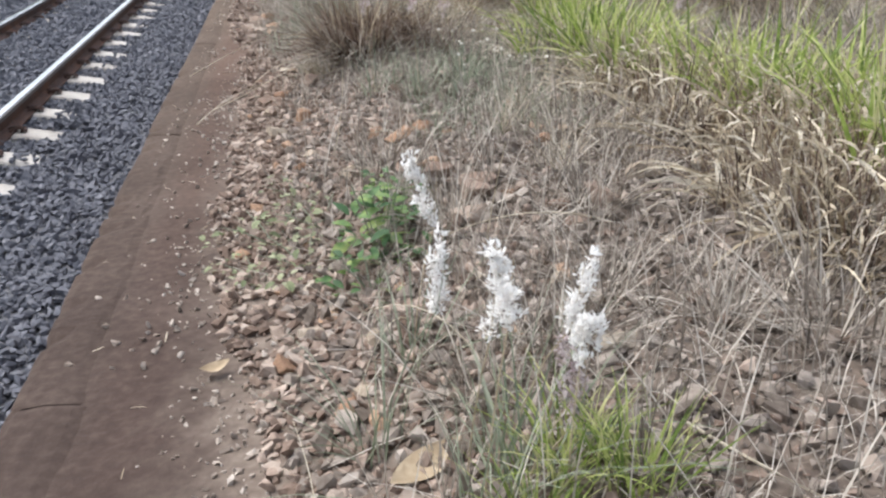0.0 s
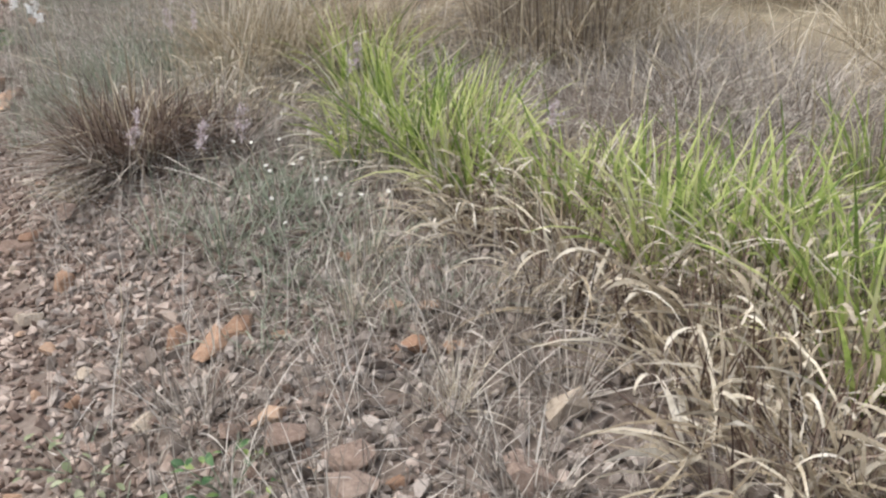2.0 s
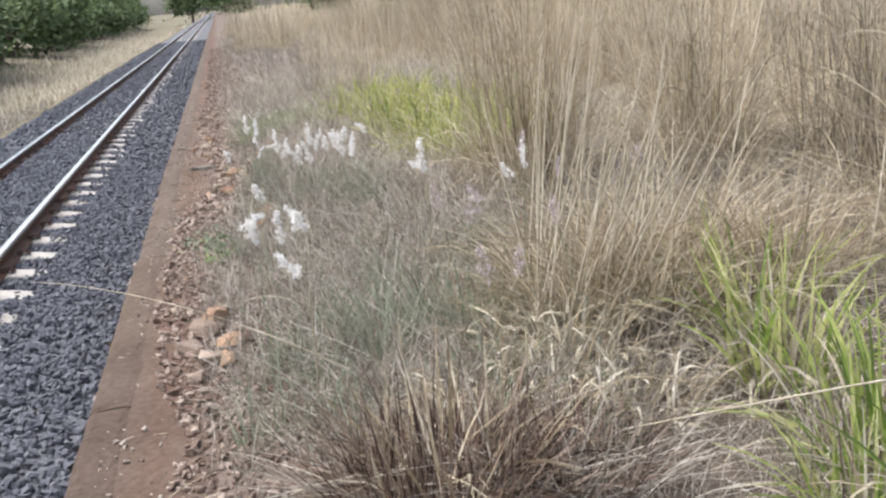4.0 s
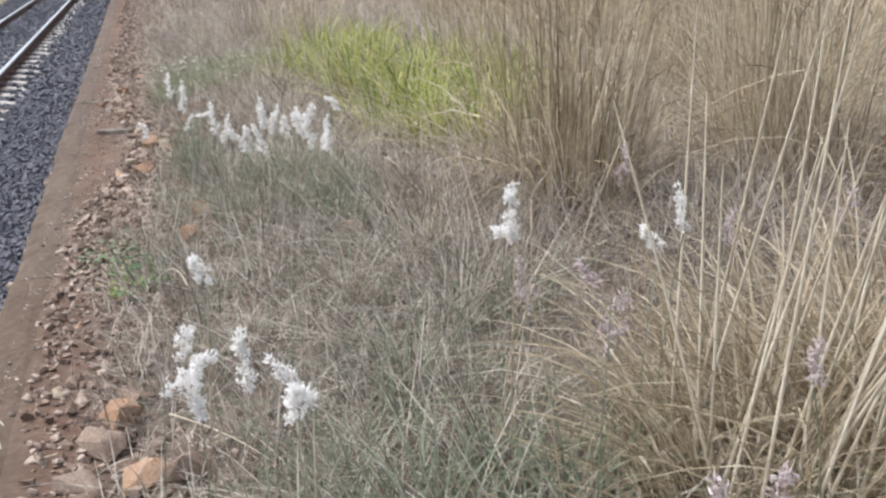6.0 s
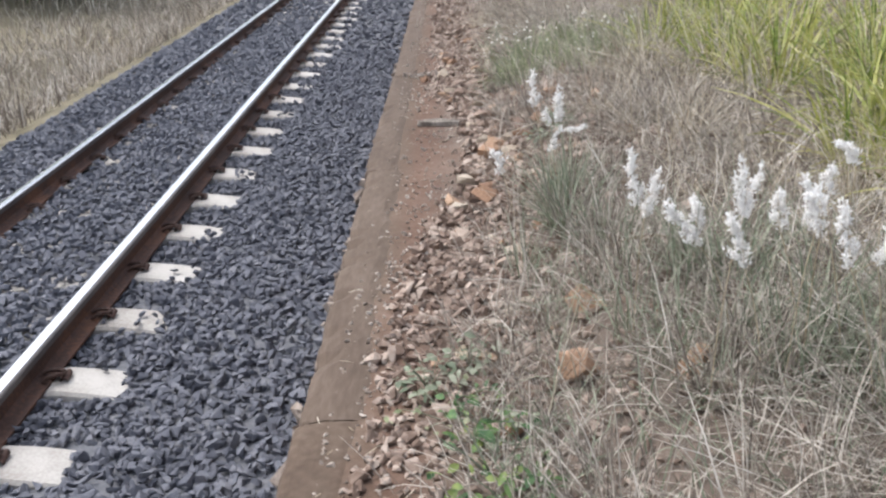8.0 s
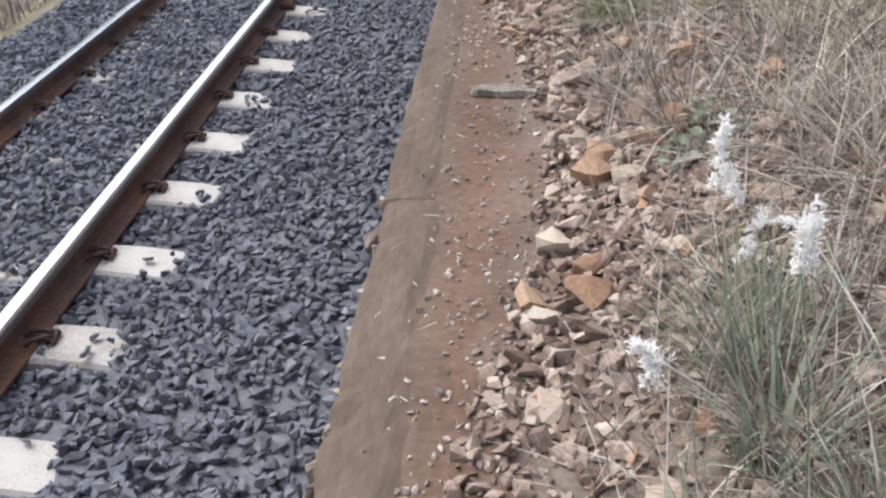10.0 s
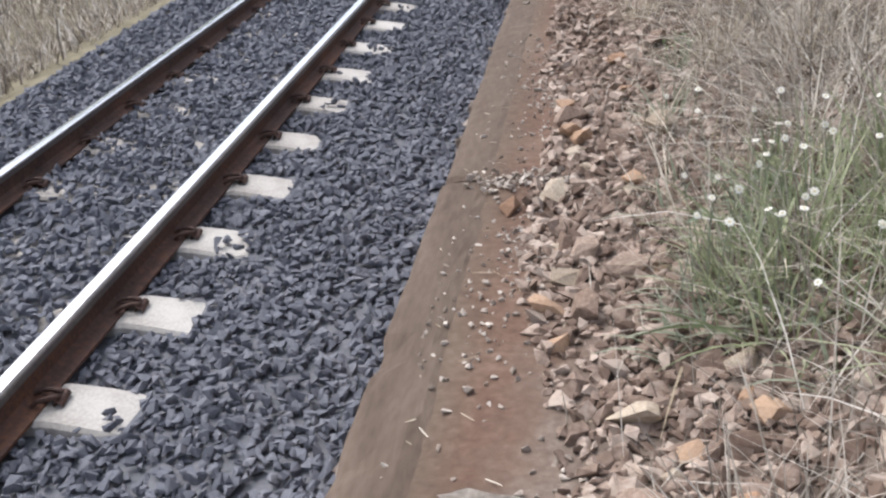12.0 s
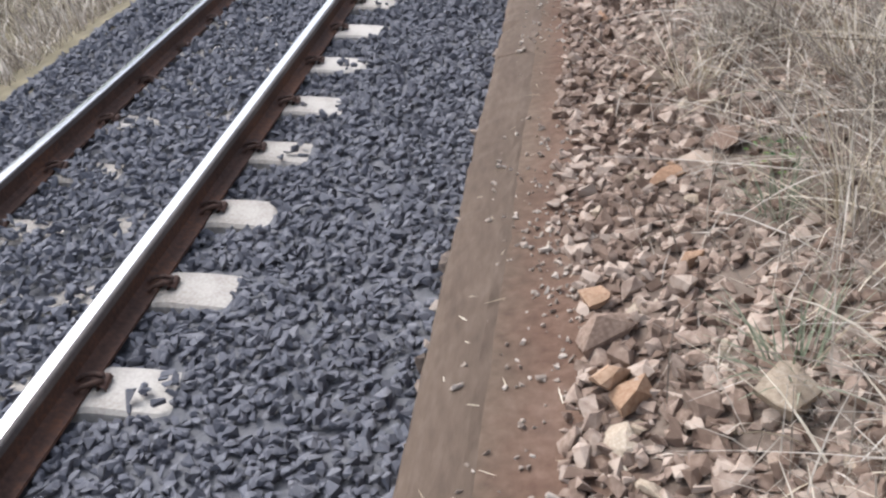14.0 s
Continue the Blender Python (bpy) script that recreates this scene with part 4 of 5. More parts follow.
far_sets = []
for k in range(5):
    mt = M_TAN if k < 4 else M_DULL
    far_sets.append([("stalk_bundle", tuft_mesh("stalk_bundle", 60, 0.20, (0.45, 1.5), (0.004, 0.009), mt, (0.0, 0.32), (-0.1, 0.55), 3, 0.6, 0.1, 0.35), ""),
                     ("leaf_foliage", tuft_mesh("leaf_foliage", 60, 0.22, (0.25, 0.85), (0.005, 0.012), M_TAN, (0.05, 0.9), (0.3, 1.9), 3, 1.2), "arching dry leaf blades")])
# the wide stand behind: many repeats out to the field
k = 0
for _ in range(250):
    x = 2.6 + abs(rng.normal(0, 1)) * 3.2 + 0.5 * rng.random()
    y = rng.uniform(2.6, 26)
    if y < 4 and x < 3.2:
        continue
    if 2.2 < x < 3.2 and 7 < y < 11:
        continue
    kk = int(rng.choice([0, 1, 2, 3, 4, 3, 4]))
    plant("tall_grass", TALL if kk < 3 else "tall dead brown grass stand", x, y, far_sets[kk] if x > 3.4 or y > 9 else tall_sets[kk], scale=rng.uniform(0.55, 1.0), group="tall dry stands")
for _ in range(110):
    x, y = rng.uniform(0.8, 9), rng.uniform(12.5, 40)
    if x < 1.6 and y < 18:
        continue
    kk = int(rng.choice([0, 1, 2, 3]))
    plant("tall_grass", TALL if kk < 3 else "tall dead brown grass stand", x, y, far_sets[kk] if x > 3.4 or y > 9 else tall_sets[kk], scale=rng.uniform(0.6, 1.1), group="tall dry stands")

# weathered low grass over the rubble, as one growth
def low_grass(name, n, x0, x1, y0, y1, length, width, mat, lean, droop, label, mask=None, segs=2):
    x, y = rng.uniform(x0, x1, n), rng.uniform(y0, y1, n)
    d = 0.5 + 0.5 * bumps(x, y, 3.0, 11.0) + 0.3 * bumps(x, y, 9.0, 5.0)
    keep = rng.random(n) < np.clip(d, 0.15 + 0.4 * smooth01((x - 0.5) / 0.4), 1) * smooth01((x - strip_x(y) - 0.02 - 0.06 * bumps(x, y, 2.2, 4)) / 0.30)
    if mask is not None:
        keep &= mask(x, y)
    x, y = x[keep], y[keep]
    m = len(x)
    base = np.stack([x, y, ground_z(x, y) - 0.004], 1)
    v, f = blade_arrays(base, rng.uniform(*length, m) * rng.uniform(0.6, 1, m), rng.uniform(*width, m), rng.uniform(0, 2 * math.pi, m), rng.uniform(*lean, m), rng.uniform(*droop, m), segs, 0.2, 0.3, rng.normal(0, 0.8, m))
    return tagged(new(name, mesh_of(name, v, f, mat)), label, "grass", kind="stuff")


def thin_north(x, y):
    """Sparser over the bare rubble and near the far stretch of the edge."""
    bare = np.exp(-((x - 0.36) / 0.19) ** 2) * (0.8 * smooth01((y - 7.6) / 0.6) + np.exp(-((y - 2.3) / 0.7) ** 2) * 0.15)
    collar = (x > 1.2) & (x < 2.1) & (y < 3.0) & (rng.random(len(x)) < 0.7)
    return (rng.random(len(x)) > 0.65 * bare) & ~collar


low_grass("dry_grass", 150000, 0.2, 3.4, 0.2, 14.0, (0.05, 0.20), (0.0016, 0.0038), M_GREY, (0.1, 1.5), (0.0, 1.3), "thin weathered grey-brown grass over the rubble", thin_north)
low_grass("dry_grass", 26000, 0.40, 3.4, 0.2, 14.0, (0.12, 0.34), (0.0018, 0.0036), M_GREY, (0.0, 0.7), (0.1, 1.0), "taller thin weathered grass stems", thin_north, 4)
low_grass("dry_grass", 26000, 0.62, 3.4, 3.6, 14.0, (0.16, 0.42), (0.002, 0.0042), M_PALEGREY, (0.5, 1.45), (0.1, 0.9), "pale splayed straw over the bank", lambda x, y: ~((x > 1.05) & (x < 2.2) & (y > 4.5) & (y < 6.4) & (rng.random(len(x)) < 0.6)), 3)
low_grass("dry_grass", 24000, 0.45, 4.0, 14.0, 34.0, (0.10, 0.40), (0.004, 0.009), M_GREY, (0.0, 1.3), (0.1, 1.2), "thin weathered grass further along the bank")
low_grass("straw_litter", 26000, 0.2, 3.0, 0.2, 14.0, (0.05, 0.18), (0.0018, 0.004), M_PALEGREY, (1.25, 1.55), (0.0, 0.3), "dry straw litter lying on the ground", thin_north)
low_grass("green_undergrowth", 6000, 0.5, 1.25, 3.9, 7.4, (0.06, 0.22), (0.002, 0.005), M_GREYGREEN, (0.1, 1.2), (0.2, 1.2), "grey-green low grass between dry stems")
low_grass("green_undergrowth", 1500, 0.80, 1.35, 2.5, 3.6, (0.05, 0.16), (0.002, 0.005), M_GREYGREEN, (0.1, 1.2), (0.2, 1.2), "grey-green low growth between dry stems")
low_grass("dry_grass", 9000, 0.30, 1.0, 4.2, 7.2, (0.08, 0.24), (0.002, 0.0042), M_GREY, (0.3, 1.4), (0.1, 1.2), "weathered grass creeping to the earth strip", None, 3)
low_grass("dry_grass", 9000, 0.50, 3.2, 9.4, 15.0, (0.10, 0.34), (0.0022, 0.005), M_BLEACHED, (0.4, 1.4), (0.1, 1.1), "bleached splayed straw along the bank", None, 4)
low_grass("dry_grass", 5000, 0.9, 2.4, 6.8, 9.4, (0.10, 0.34), (0.0022, 0.005), M_BLEACHED, (0.4, 1.4), (0.1, 1.1), "bleached straw below the yellow-green clumps", None, 4)
low_grass("field_grass", 36000, 2.2, 12, 2.0, 40, (0.15, 0.6), (0.004, 0.010), M_TAN, (0.0, 1.1), (0.1, 1.2), "dry tan field grass")


# white-plumed grass
def plume_mesh(length, radius, mat, n=620, clumps=22):
    """A seed head of fluffy clusters along its axis, broad in the middle, thin at the tip."""
    cs = np.sort(rng.beta(1.1, 1.2, clumps))
    prof = np.sin(math.pi * np.clip(0.15 + 0.80 * cs, 0, 1)) ** 0.8
    ca = rng.uniform(0, 2 * math.pi, clumps)
    cr = radius * prof * rng.uniform(0.1, 1.0, clumps)
    c = np.stack([cr * np.cos(ca), cr * np.sin(ca), cs * length], 1)
    pick = rng.integers(0, clumps, n)
    base = c[pick] + rng.normal(0, 1, (n, 3)) * np.array([0.004, 0.004, 0.0055])
    v, f = blade_arrays(base, rng.uniform(0.005, 0.014, n), rng.uniform(0.0028, 0.006, n), rng.uniform(0, 6.28, n), rng.uniform(0.1, 1.5, n), rng.uniform(-0.3, 0.8, n), 2, 0.2, 0.5, rng.normal(0, 1.5, n))
    return mesh_of("plume", v, f, mat)


plumes = [plume_mesh(0.130, 0.020, M_PLUME, 460, 19), plume_mesh(0.115, 0.016, M_PLUME, 380, 15), plume_mesh(0.095, 0.021, M_PLUME, 360, 14)]
pinks = [plume_mesh(0.10, 0.026, M_PINK, 190), plume_mesh(0.08, 0.022, M_PINK, 150)]
natal_leaves = [tuft_mesh("leaf_foliage", 32, 0.03, (0.10, 0.30), (0.002, 0.0045), M_GREYGREEN, (0.05, 0.9), (0.2, 1.0), 4) for _ in range(3)]


def natal(x, y, z, kind=0, pink=False, scale=0.80, tilt=14.0):
    """One stalk with its plume centred on the given place."""
    lean = rng.uniform(0, 2 * math.pi)
    reach = rng.uniform(0.03, 0.10)
    bx_, by_ = x - reach * math.cos(lean), y - reach * math.sin(lean)
    zb = float(ground_z(bx_, by_))
    me = (pinks if pink else plumes)[kind % (2 if pink else 3)]
    foot = z - 0.05 * scale
    th = tagged(new("plumed_grass"), "thin grass stalk with a faded pink fluffy seed head" if pink else "thin grass stalk with a fluffy white seed head", "grass", "plumed grasses")
    th.matrix_basis = pose(bx_, by_, zb)
    h = foot - zb
    dx, dy = x - bx_, y - by_
    v, f = tube([(0, 0, -0.01), (dx * 0.25, dy * 0.25, h * 0.4), (dx * 0.6, dy * 0.6, h * 0.75), (dx, dy, h), (dx * 1.15, dy * 1.15, h + 0.09 * scale)], [0.0016, 0.0014, 0.0012, 0.001, 0.0005], 4)
    stem = part("stem", mesh_of("stem", v, f, M_STRAW if rng.random() < 0.6 else M_GREYGREEN), th)
    p = part("plume", me, stem)
    p.matrix_basis = pose(dx, dy, h, math.degrees(-dy / 0.35) * 0.5 + rng.normal(0, tilt), math.degrees(dx / 0.35) * 0.5 + rng.normal(0, tilt), rng.uniform(0, 360)) @ Matrix.Scale(scale, 4)
    if rng.random() < 0.7:
        part("leaf_foliage", natal_leaves[int(rng.integers(0, 3))], th)


for i, (x, y, z) in enumerate([(0.702, 1.487, 0.358), (0.664, 1.199, 0.348), (0.719, 1.112, 0.354), (0.735, 1.089, 0.376), (0.804, 1.060, 0.382), (0.814, 1.045, 0.353), (0.565, 7.675, 0.433), (0.606, 7.457, 0.446), (0.457, 7.430, 0.328), (0.681, 6.776, 0.448),
                               (0.700, 6.798, 0.419), (0.767, 6.671, 0.426), (0.777, 6.683, 0.398), (0.815, 6.559, 0.501), (0.921, 6.520, 0.489), (0.930, 6.531, 0.461), (0.960, 6.319, 0.469), (1.101, 6.812, 0.495), (0.806, 6.516, 0.425), (0.843, 6.645, 0.463),
                               (0.959, 6.618, 0.489), (0.940, 6.430, 0.451), (0.969, 6.404, 0.469), (0.882, 6.582, 0.463)]):
    natal(x, y, z, i, scale=0.9 if y < 2 else 0.78)
for i, (x, y, z) in enumerate([(0.971, 4.846, 0.645), (0.980, 4.857, 0.635), (0.544, 4.988, 0.581), (0.473, 4.622, 0.591), (0.509, 4.633, 0.551), (0.599, 4.501, 0.605), (0.588, 4.302, 0.549), (1.264, 4.863, 0.611), (0.489, 4.908, 0.503), (0.574, 4.751, 0.512), (0.627, 4.559, 0.586),
                               (0.614, 7.786, 0.340), (0.607, 7.743, 0.274), (0.712, 7.727, 0.346), (1.225, 4.869, 0.583)]):
    natal(x, y, z, i, scale=0.62, tilt=38)
for i, (x, y, z) in enumerate([(0.822, 1.071, 0.281), (0.820, 1.061, 0.241), (0.727, 3.211, 0.438), (0.857, 3.038, 0.468), (0.979, 3.161, 0.431), (1.595, 2.735, 0.498), (1.004, 4.872, 0.524), (1.151, 4.924, 0.520), (1.053, 4.697, 0.522), (1.072, 4.347, 0.477), (0.982, 4.286, 0.487),
                               (1.212, 4.476, 0.548), (1.278, 3.229, 0.548), (1.620, 4.944, 0.562), (1.402, 5.326, 0.561), (1.378, 4.916, 0.564)]):
    natal(x, y, z, i, True)


# broad-leaved weeds
def weed_leaves(n, height, spread_, size, mat):
    lv, lf = [], []
    o = 0
    for _ in range(n):
        L = rng.uniform(*size)
        W = L * rng.uniform(0.45, 0.6)
        s = np.linspace(0, 1, 5)
        w = 0.5 * W * np.sin(math.pi * np.clip(s, 0.03, 0.98)) ** 0.7
        pts = np.concatenate([np.stack([L * s, -w, 0.25 * w - 0.3 * L * s * s], 1), np.stack([L * s, 0 * s, -0.3 * L * s * s], 1), np.stack([L * s, w, 0.25 * w - 0.3 * L * s * s], 1)])
        m = np.array(pose(0, 0, 0, rng.normal(0, 20), rng.uniform(-40, 15), rng.uniform(0, 360)).to_3x3())
        a, r = rng.uniform(0, 2 * math.pi), spread_ * math.sqrt(rng.random())
        lv.append(pts @ m.T + np.array([r * math.cos(a), r * math.sin(a), rng.uniform(0.01, height) * (1 - 0.5 * r / spread_)]))
        q = np.arange(4)
        for k in (0, 5):
            lf.append(np.stack([q + k, q + k + 1, q + k + 6, q + k + 5], 1) + o)
        o += 15
    return np.concatenate(lv), np.concatenate(lf)


weeds = []
for k, (n, h, sp, sz, mat) in enumerate([(70, 0.20, 0.085, (0.025, 0.05), M_DEEP), (40, 0.09, 0.11, (0.018, 0.036), M_DEEP), (40, 0.05, 0.16, (0.014, 0.028), M_SAGE), (36, 0.10, 0.09, (0.02, 0.04), M_GREYGREEN)]):
    v, f = weed_leaves(n, h, sp, sz, mat)
    shoots = []
    for a_ in np.linspace(0, 5.2, 6):
        sv, sf = tube([(0, 0, -0.012), (sp * 0.4 * math.cos(a_), sp * 0.4 * math.sin(a_), h * 0.5), (sp * 0.7 * math.cos(a_), sp * 0.7 * math.sin(a_), h * 0.85)], [0.002, 0.0016, 0.001], 4)
        shoots.append(("stem", mesh_of("stem", sv, sf, M_GREYGREEN), ""))
    weeds.append([("foliage", mesh_of("foliage", v, f, mat, True), "")] + shoots)
for x, y, k, s in [(0.652, 1.889, 0, 1.0), (0.697, 2.008, 0, .8), (0.621, 1.780, 1, 1.0), (0.499, 2.017, 2, 1.0), (0.428, 2.215, 2, 1.1), (0.492, 2.472, 2, .9), (0.388, 2.029, 2, .7), (0.539, 2.225, 2, 1.0), (0.710, 2.195, 1, .9), (0.381, 6.529, 1, 1.2), (0.370, 6.686, 1, .9),
                   (0.414, 6.413, 1, 1.0), (0.299, 6.729, 2, .8), (0.258, 6.856, 3, .8), (0.701, 8.423, 3, 1.0), (0.651, 8.401, 3, .8), (0.614, 11.022, 1, .6), (0.643, 9.795, 3, 1.2), (0.710, 8.504, 3, .9), (0.349, 6.941, 3, .8), (0.441, 6.576, 3, .9)]:
    plant("weed", "leafy green weed rooted in the rubble" if k < 2 else ("creeping pale green weed on the ground" if k == 2 else "grey-green low weed among the stones"), x, y, weeds[k], scale=s, category="weed", group="weeds")
upright = [("foliage", tuft_mesh("foliage", 60, 0.05, (0.10, 0.26), (0.003, 0.007), M_GREYGREEN, (0.0, 0.9), (0.2, 0.9), 4), "")]
for x, y, s in [(0.633, 7.532, 1.1), (0.716, 7.386, .9), (0.932, 6.963, 1.0), (1.029, 6.722, 1.0), (0.849, 7.039, .9), (0.740, 5.032, 1.0), (0.831, 4.865, 1.1), (0.675, 7.810, .9), (0.581, 10.853, .6), (1.266, 5.550, 1.1), (0.920, 5.273, 1.0), (1.012, 4.770, 1.1), (0.799, 4.711, 1.0), (0.531, 10.421, .7)]:
    plant("grass_tuft", "grey-green fine grass tuft", x, y, upright, scale=s, group="grey-green tufts")
pale_tuft = [("foliage", tuft_mesh("foliage", 90, 0.06, (0.10, 0.30), (0.002, 0.005), M_GREY, (0.0, 1.3), (0.0, 1.2), 5, 1.0), "")]
for _ in range(70):
    x, y = rng.uniform(0.55, 1.5), rng.uniform(1.0, 12.5)
    plant("dry_tuft", "wiry weathered grey grass tuft", x, y, pale_tuft, scale=rng.uniform(0.5, 1.1), group="weathered tufts")


# daisies
def daisy_parts():
    v, f = [], []
    for k in range(7):
        a = 2 * math.pi * k / 7
        c, s = math.cos(a), math.sin(a)
        i = len(v)
        for r, w, z in ((0.002, 0.0016, 0.001), (0.006, 0.003, 0.002), (0.0095, 0.0018, 0.0005)):
            v += [(r * c - w * s, r * s + w * c, z), (r * c + w * s, r * s - w * c, z)]
        f += [(i, i + 1, i + 3, i + 2), (i + 2, i + 3, i + 5, i + 4)]
    petals = mesh_of("petal_ring", np.array(v), np.array(f), M_PETAL)
    bm = bmesh.new()
    bmesh.ops.create_icosphere(bm, subdivisions=1, radius=0.0036)
    bmesh.ops.scale(bm, vec=(1, 1, 0.7), verts=bm.verts)
    return petals, bm_mesh("disc", bm, M_DISC, True)


petal_me, disc_me = daisy_parts()
daisy_leaf = tuft_mesh("foliage", 16, 0.03, (0.05, 0.13), (0.004, 0.009), M_GREYGREEN, (0.3, 1.3), (0.2, 0.9), 3)


def daisy(x, y, h, size=1.0):
    th = tagged(new("daisy"), "small cream daisy on a thin stalk", "flower", "daisies")
    bx_, by_ = x + rng.normal(0, 0.025), y + rng.normal(0, 0.025)
    zb = float(ground_z(bx_, by_))
    th.matrix_basis = pose(bx_, by_, zb)
    dx, dy, dz = x - bx_, y - by_, h - zb
    v, f = tube([(0, 0, -0.01), (dx * 0.3, dy * 0.3, dz * 0.5), (dx, dy, dz)], [0.0012, 0.001, 0.0008], 4)
    stem = part("stem", mesh_of("stem", v, f, M_GREYGREEN), th)
    turn = pose(dx, dy, dz, rng.normal(30, 22), rng.normal(0, 24), 0) @ Matrix.Scale(size, 4)
    for nm, me in (("petal_ring", petal_me), ("disc", disc_me)):
        p = part(nm, me, stem)
        p.matrix_basis = turn @ pose(0, 0, 0.001 if nm == "disc" else 0)
    part("foliage", daisy_leaf, th)


for x, y in [(0.550, 9.882), (0.556, 9.574), (0.539, 9.496), (0.512, 9.435), (0.684, 9.803), (0.699, 9.803), (0.767, 9.760), (0.760, 9.793), (0.642, 9.662), (0.626, 9.624), (0.675, 9.495), (0.691, 9.513), (0.666, 9.454), (0.625, 9.433), (0.616, 9.453), (0.504, 9.581),
             (0.556, 9.412), (0.683, 9.733), (0.582, 9.524), (0.634, 9.727), (0.645, 9.238), (0.498, 9.970), (0.561, 10.006), (0.716, 9.984), (0.659, 9.718), (0.707, 9.694), (0.633, 9.439), (0.868, 9.119), (0.761, 9.400), (0.836, 9.733), (0.883, 9.937), (0.917, 9.409), (0.967, 9.410), (0.652, 9.880), (0.790, 9.941), (0.941, 9.016)]:
    daisy(x, y, 0.28, rng.uniform(0.55, 0.8))
for x, y in [(1.004, 3.440), (1.047, 3.410), (1.123, 3.403), (1.103, 3.184), (1.135, 3.218), (1.125, 3.043), (1.147, 3.044), (0.995, 2.972), (1.147, 2.924), (1.191, 2.904), (1.269, 3.397), (1.214, 3.427), (1.037, 3.203), (1.037, 3.159), (0.986, 2.814), (1.256, 2.896)]:
    daisy(x, y, 0.30, 0.6)
for _ in range(34):
    daisy(rng.uniform(0.85, 1.5), rng.uniform(9.25, 10.15), rng.uniform(0.25, 0.33), rng.uniform(0.55, 0.8))
daisy_bush = [("foliage", tuft_mesh("foliage", 150, 0.12, (0.08, 0.24), (0.003, 0.008), M_SAGE, (0.1, 1.2), (0.1, 0.8), 4), "")]
for x, y, s in [(0.667, 9.472, 1.0), (0.737, 9.597, 1.0), (0.617, 9.614, .7), (0.867, 9.621, .9), (0.885, 9.267, .9), (0.753, 9.842, .8), (1.010, 9.634, 1.0), (1.159, 9.782, 1.0), (1.072, 9.385, .9), (0.931, 9.845, .9), (1.262, 9.600, 1.0), (0.984, 9.461, .9)]:
    plant("daisy_bush", "grey-green daisy foliage growing from the rubble", x, y, daisy_bush, scale=s, category="weed", group="daisy foliage")


# long arching stalks
def stalk(pts, r, label="long bare straw stalk"):
    v, f = tube(pts, [r * (1 - 0.6 * i / (len(pts) - 1)) for i in range(len(pts))], 5)
    tagged(new("stalk", mesh_of("stalk", v, f, M_BLEACHED, True)), label, "stalk", "bare stalks")


def bent(a, b, c, r=0.002, n=9):
    """A bare stalk through three places."""
    A, B, C = Vector(a), Vector(b), Vector(c)
    mid_ = 2 * B - 0.5 * (A + C)
    stalk([tuple(A * (1 - s) ** 2 + mid_ * 2 * s * (1 - s) + C * s * s) for s in np.linspace(0, 1, n)], r)


bent((0.656, 4.197, 0.337), (0.297, 4.498, 0.442), (-0.156, 5.309, 0.326))
bent((1.138, 3.941, 0.228), (1.280, 3.358, 0.546), (1.385, 3.224, 0.602))
bent((1.520, 3.665, 0.240), (1.715, 3.459, 0.492), (1.863, 3.232, 0.701), 0.0025)
bent((0.092, 3.800, 0.088), (0.212, 4.167, 0.099), (0.366, 4.187, 0.168))
bent((0.216, 3.329, 0.070), (0.357, 3.541, 0.094), (0.514, 3.618, 0.160))
bent((0.160, 3.262, 0.038), (0.266, 3.407, 0.089), (0.408, 3.511, 0.125))
bent((0.586, 2.670, 0.072), (0.616, 2.707, 0.195), (0.625, 2.724, 0.319))
bent((0.974, 1.108, 0.165), (1.018, 0.982, 0.179), (1.104, 0.913, 0.150), 0.0028)
bent((0.830, 1.719, 0.104), (0.809, 1.569, 0.278), (0.798, 1.408, 0.468), 0.0016)
bent((0.487, 6.580, 0.086), (0.525, 6.610, 0.211), (0.553, 6.614, 0.306))
bent((0.522, 5.995, 0.184), (0.491, 6.129, 0.188), (0.443, 6.245, 0.121))
bent((0.671, 11.089, 0.158), (0.549, 11.035, 0.205), (0.429, 11.032, 0.163))
bent((0.816, 10.985, 0.111), (0.701, 10.738, 0.298), (0.689, 10.885, 0.149))
bent((0.837, 8.469, 0.121), (0.667, 8.483, 0.142), (0.484, 8.533, 0.076))
bent((0.794, 8.798, 0.135), (0.852, 8.719, 0.195), (0.903, 8.651, 0.130))
bent((0.618, 3.880, 0.118), (0.452, 3.641, 0.158), (0.326, 3.550, 0.084))
bent((1.117, 1.825, 0.167), (0.919, 1.755, 0.223), (0.756, 1.831, 0.148))
bent((0.681, 1.583, 0.086), (0.618, 1.446, 0.156), (0.556, 1.377, 0.045), 0.0015)
bent((0.778, 1.312, 0.098), (0.683, 1.402, 0.201), (0.584, 1.624, 0.091), 0.0015)
bent((0.484, 1.077, 0.040), (0.489, 1.173, 0.053), (0.465, 1.297, 0.092), 0.0015)
bent((1.981, 5.122, 0.184), (2.220, 5.337, 0.692), (2.611, 5.866, 0.980), 0.0035)
bent((2.054, 4.476, 0.188), (2.166, 4.555, 0.577), (2.34, 4.78, 0.88), 0.0032)
bent((1.654, 6.032, 0.177), (1.881, 6.106, 0.653), (2.15, 6.5, 0.98), 0.0032)
bent((0.454, 5.355, 0.158), (0.551, 5.082, 0.241), (0.626, 4.996, 0.211))



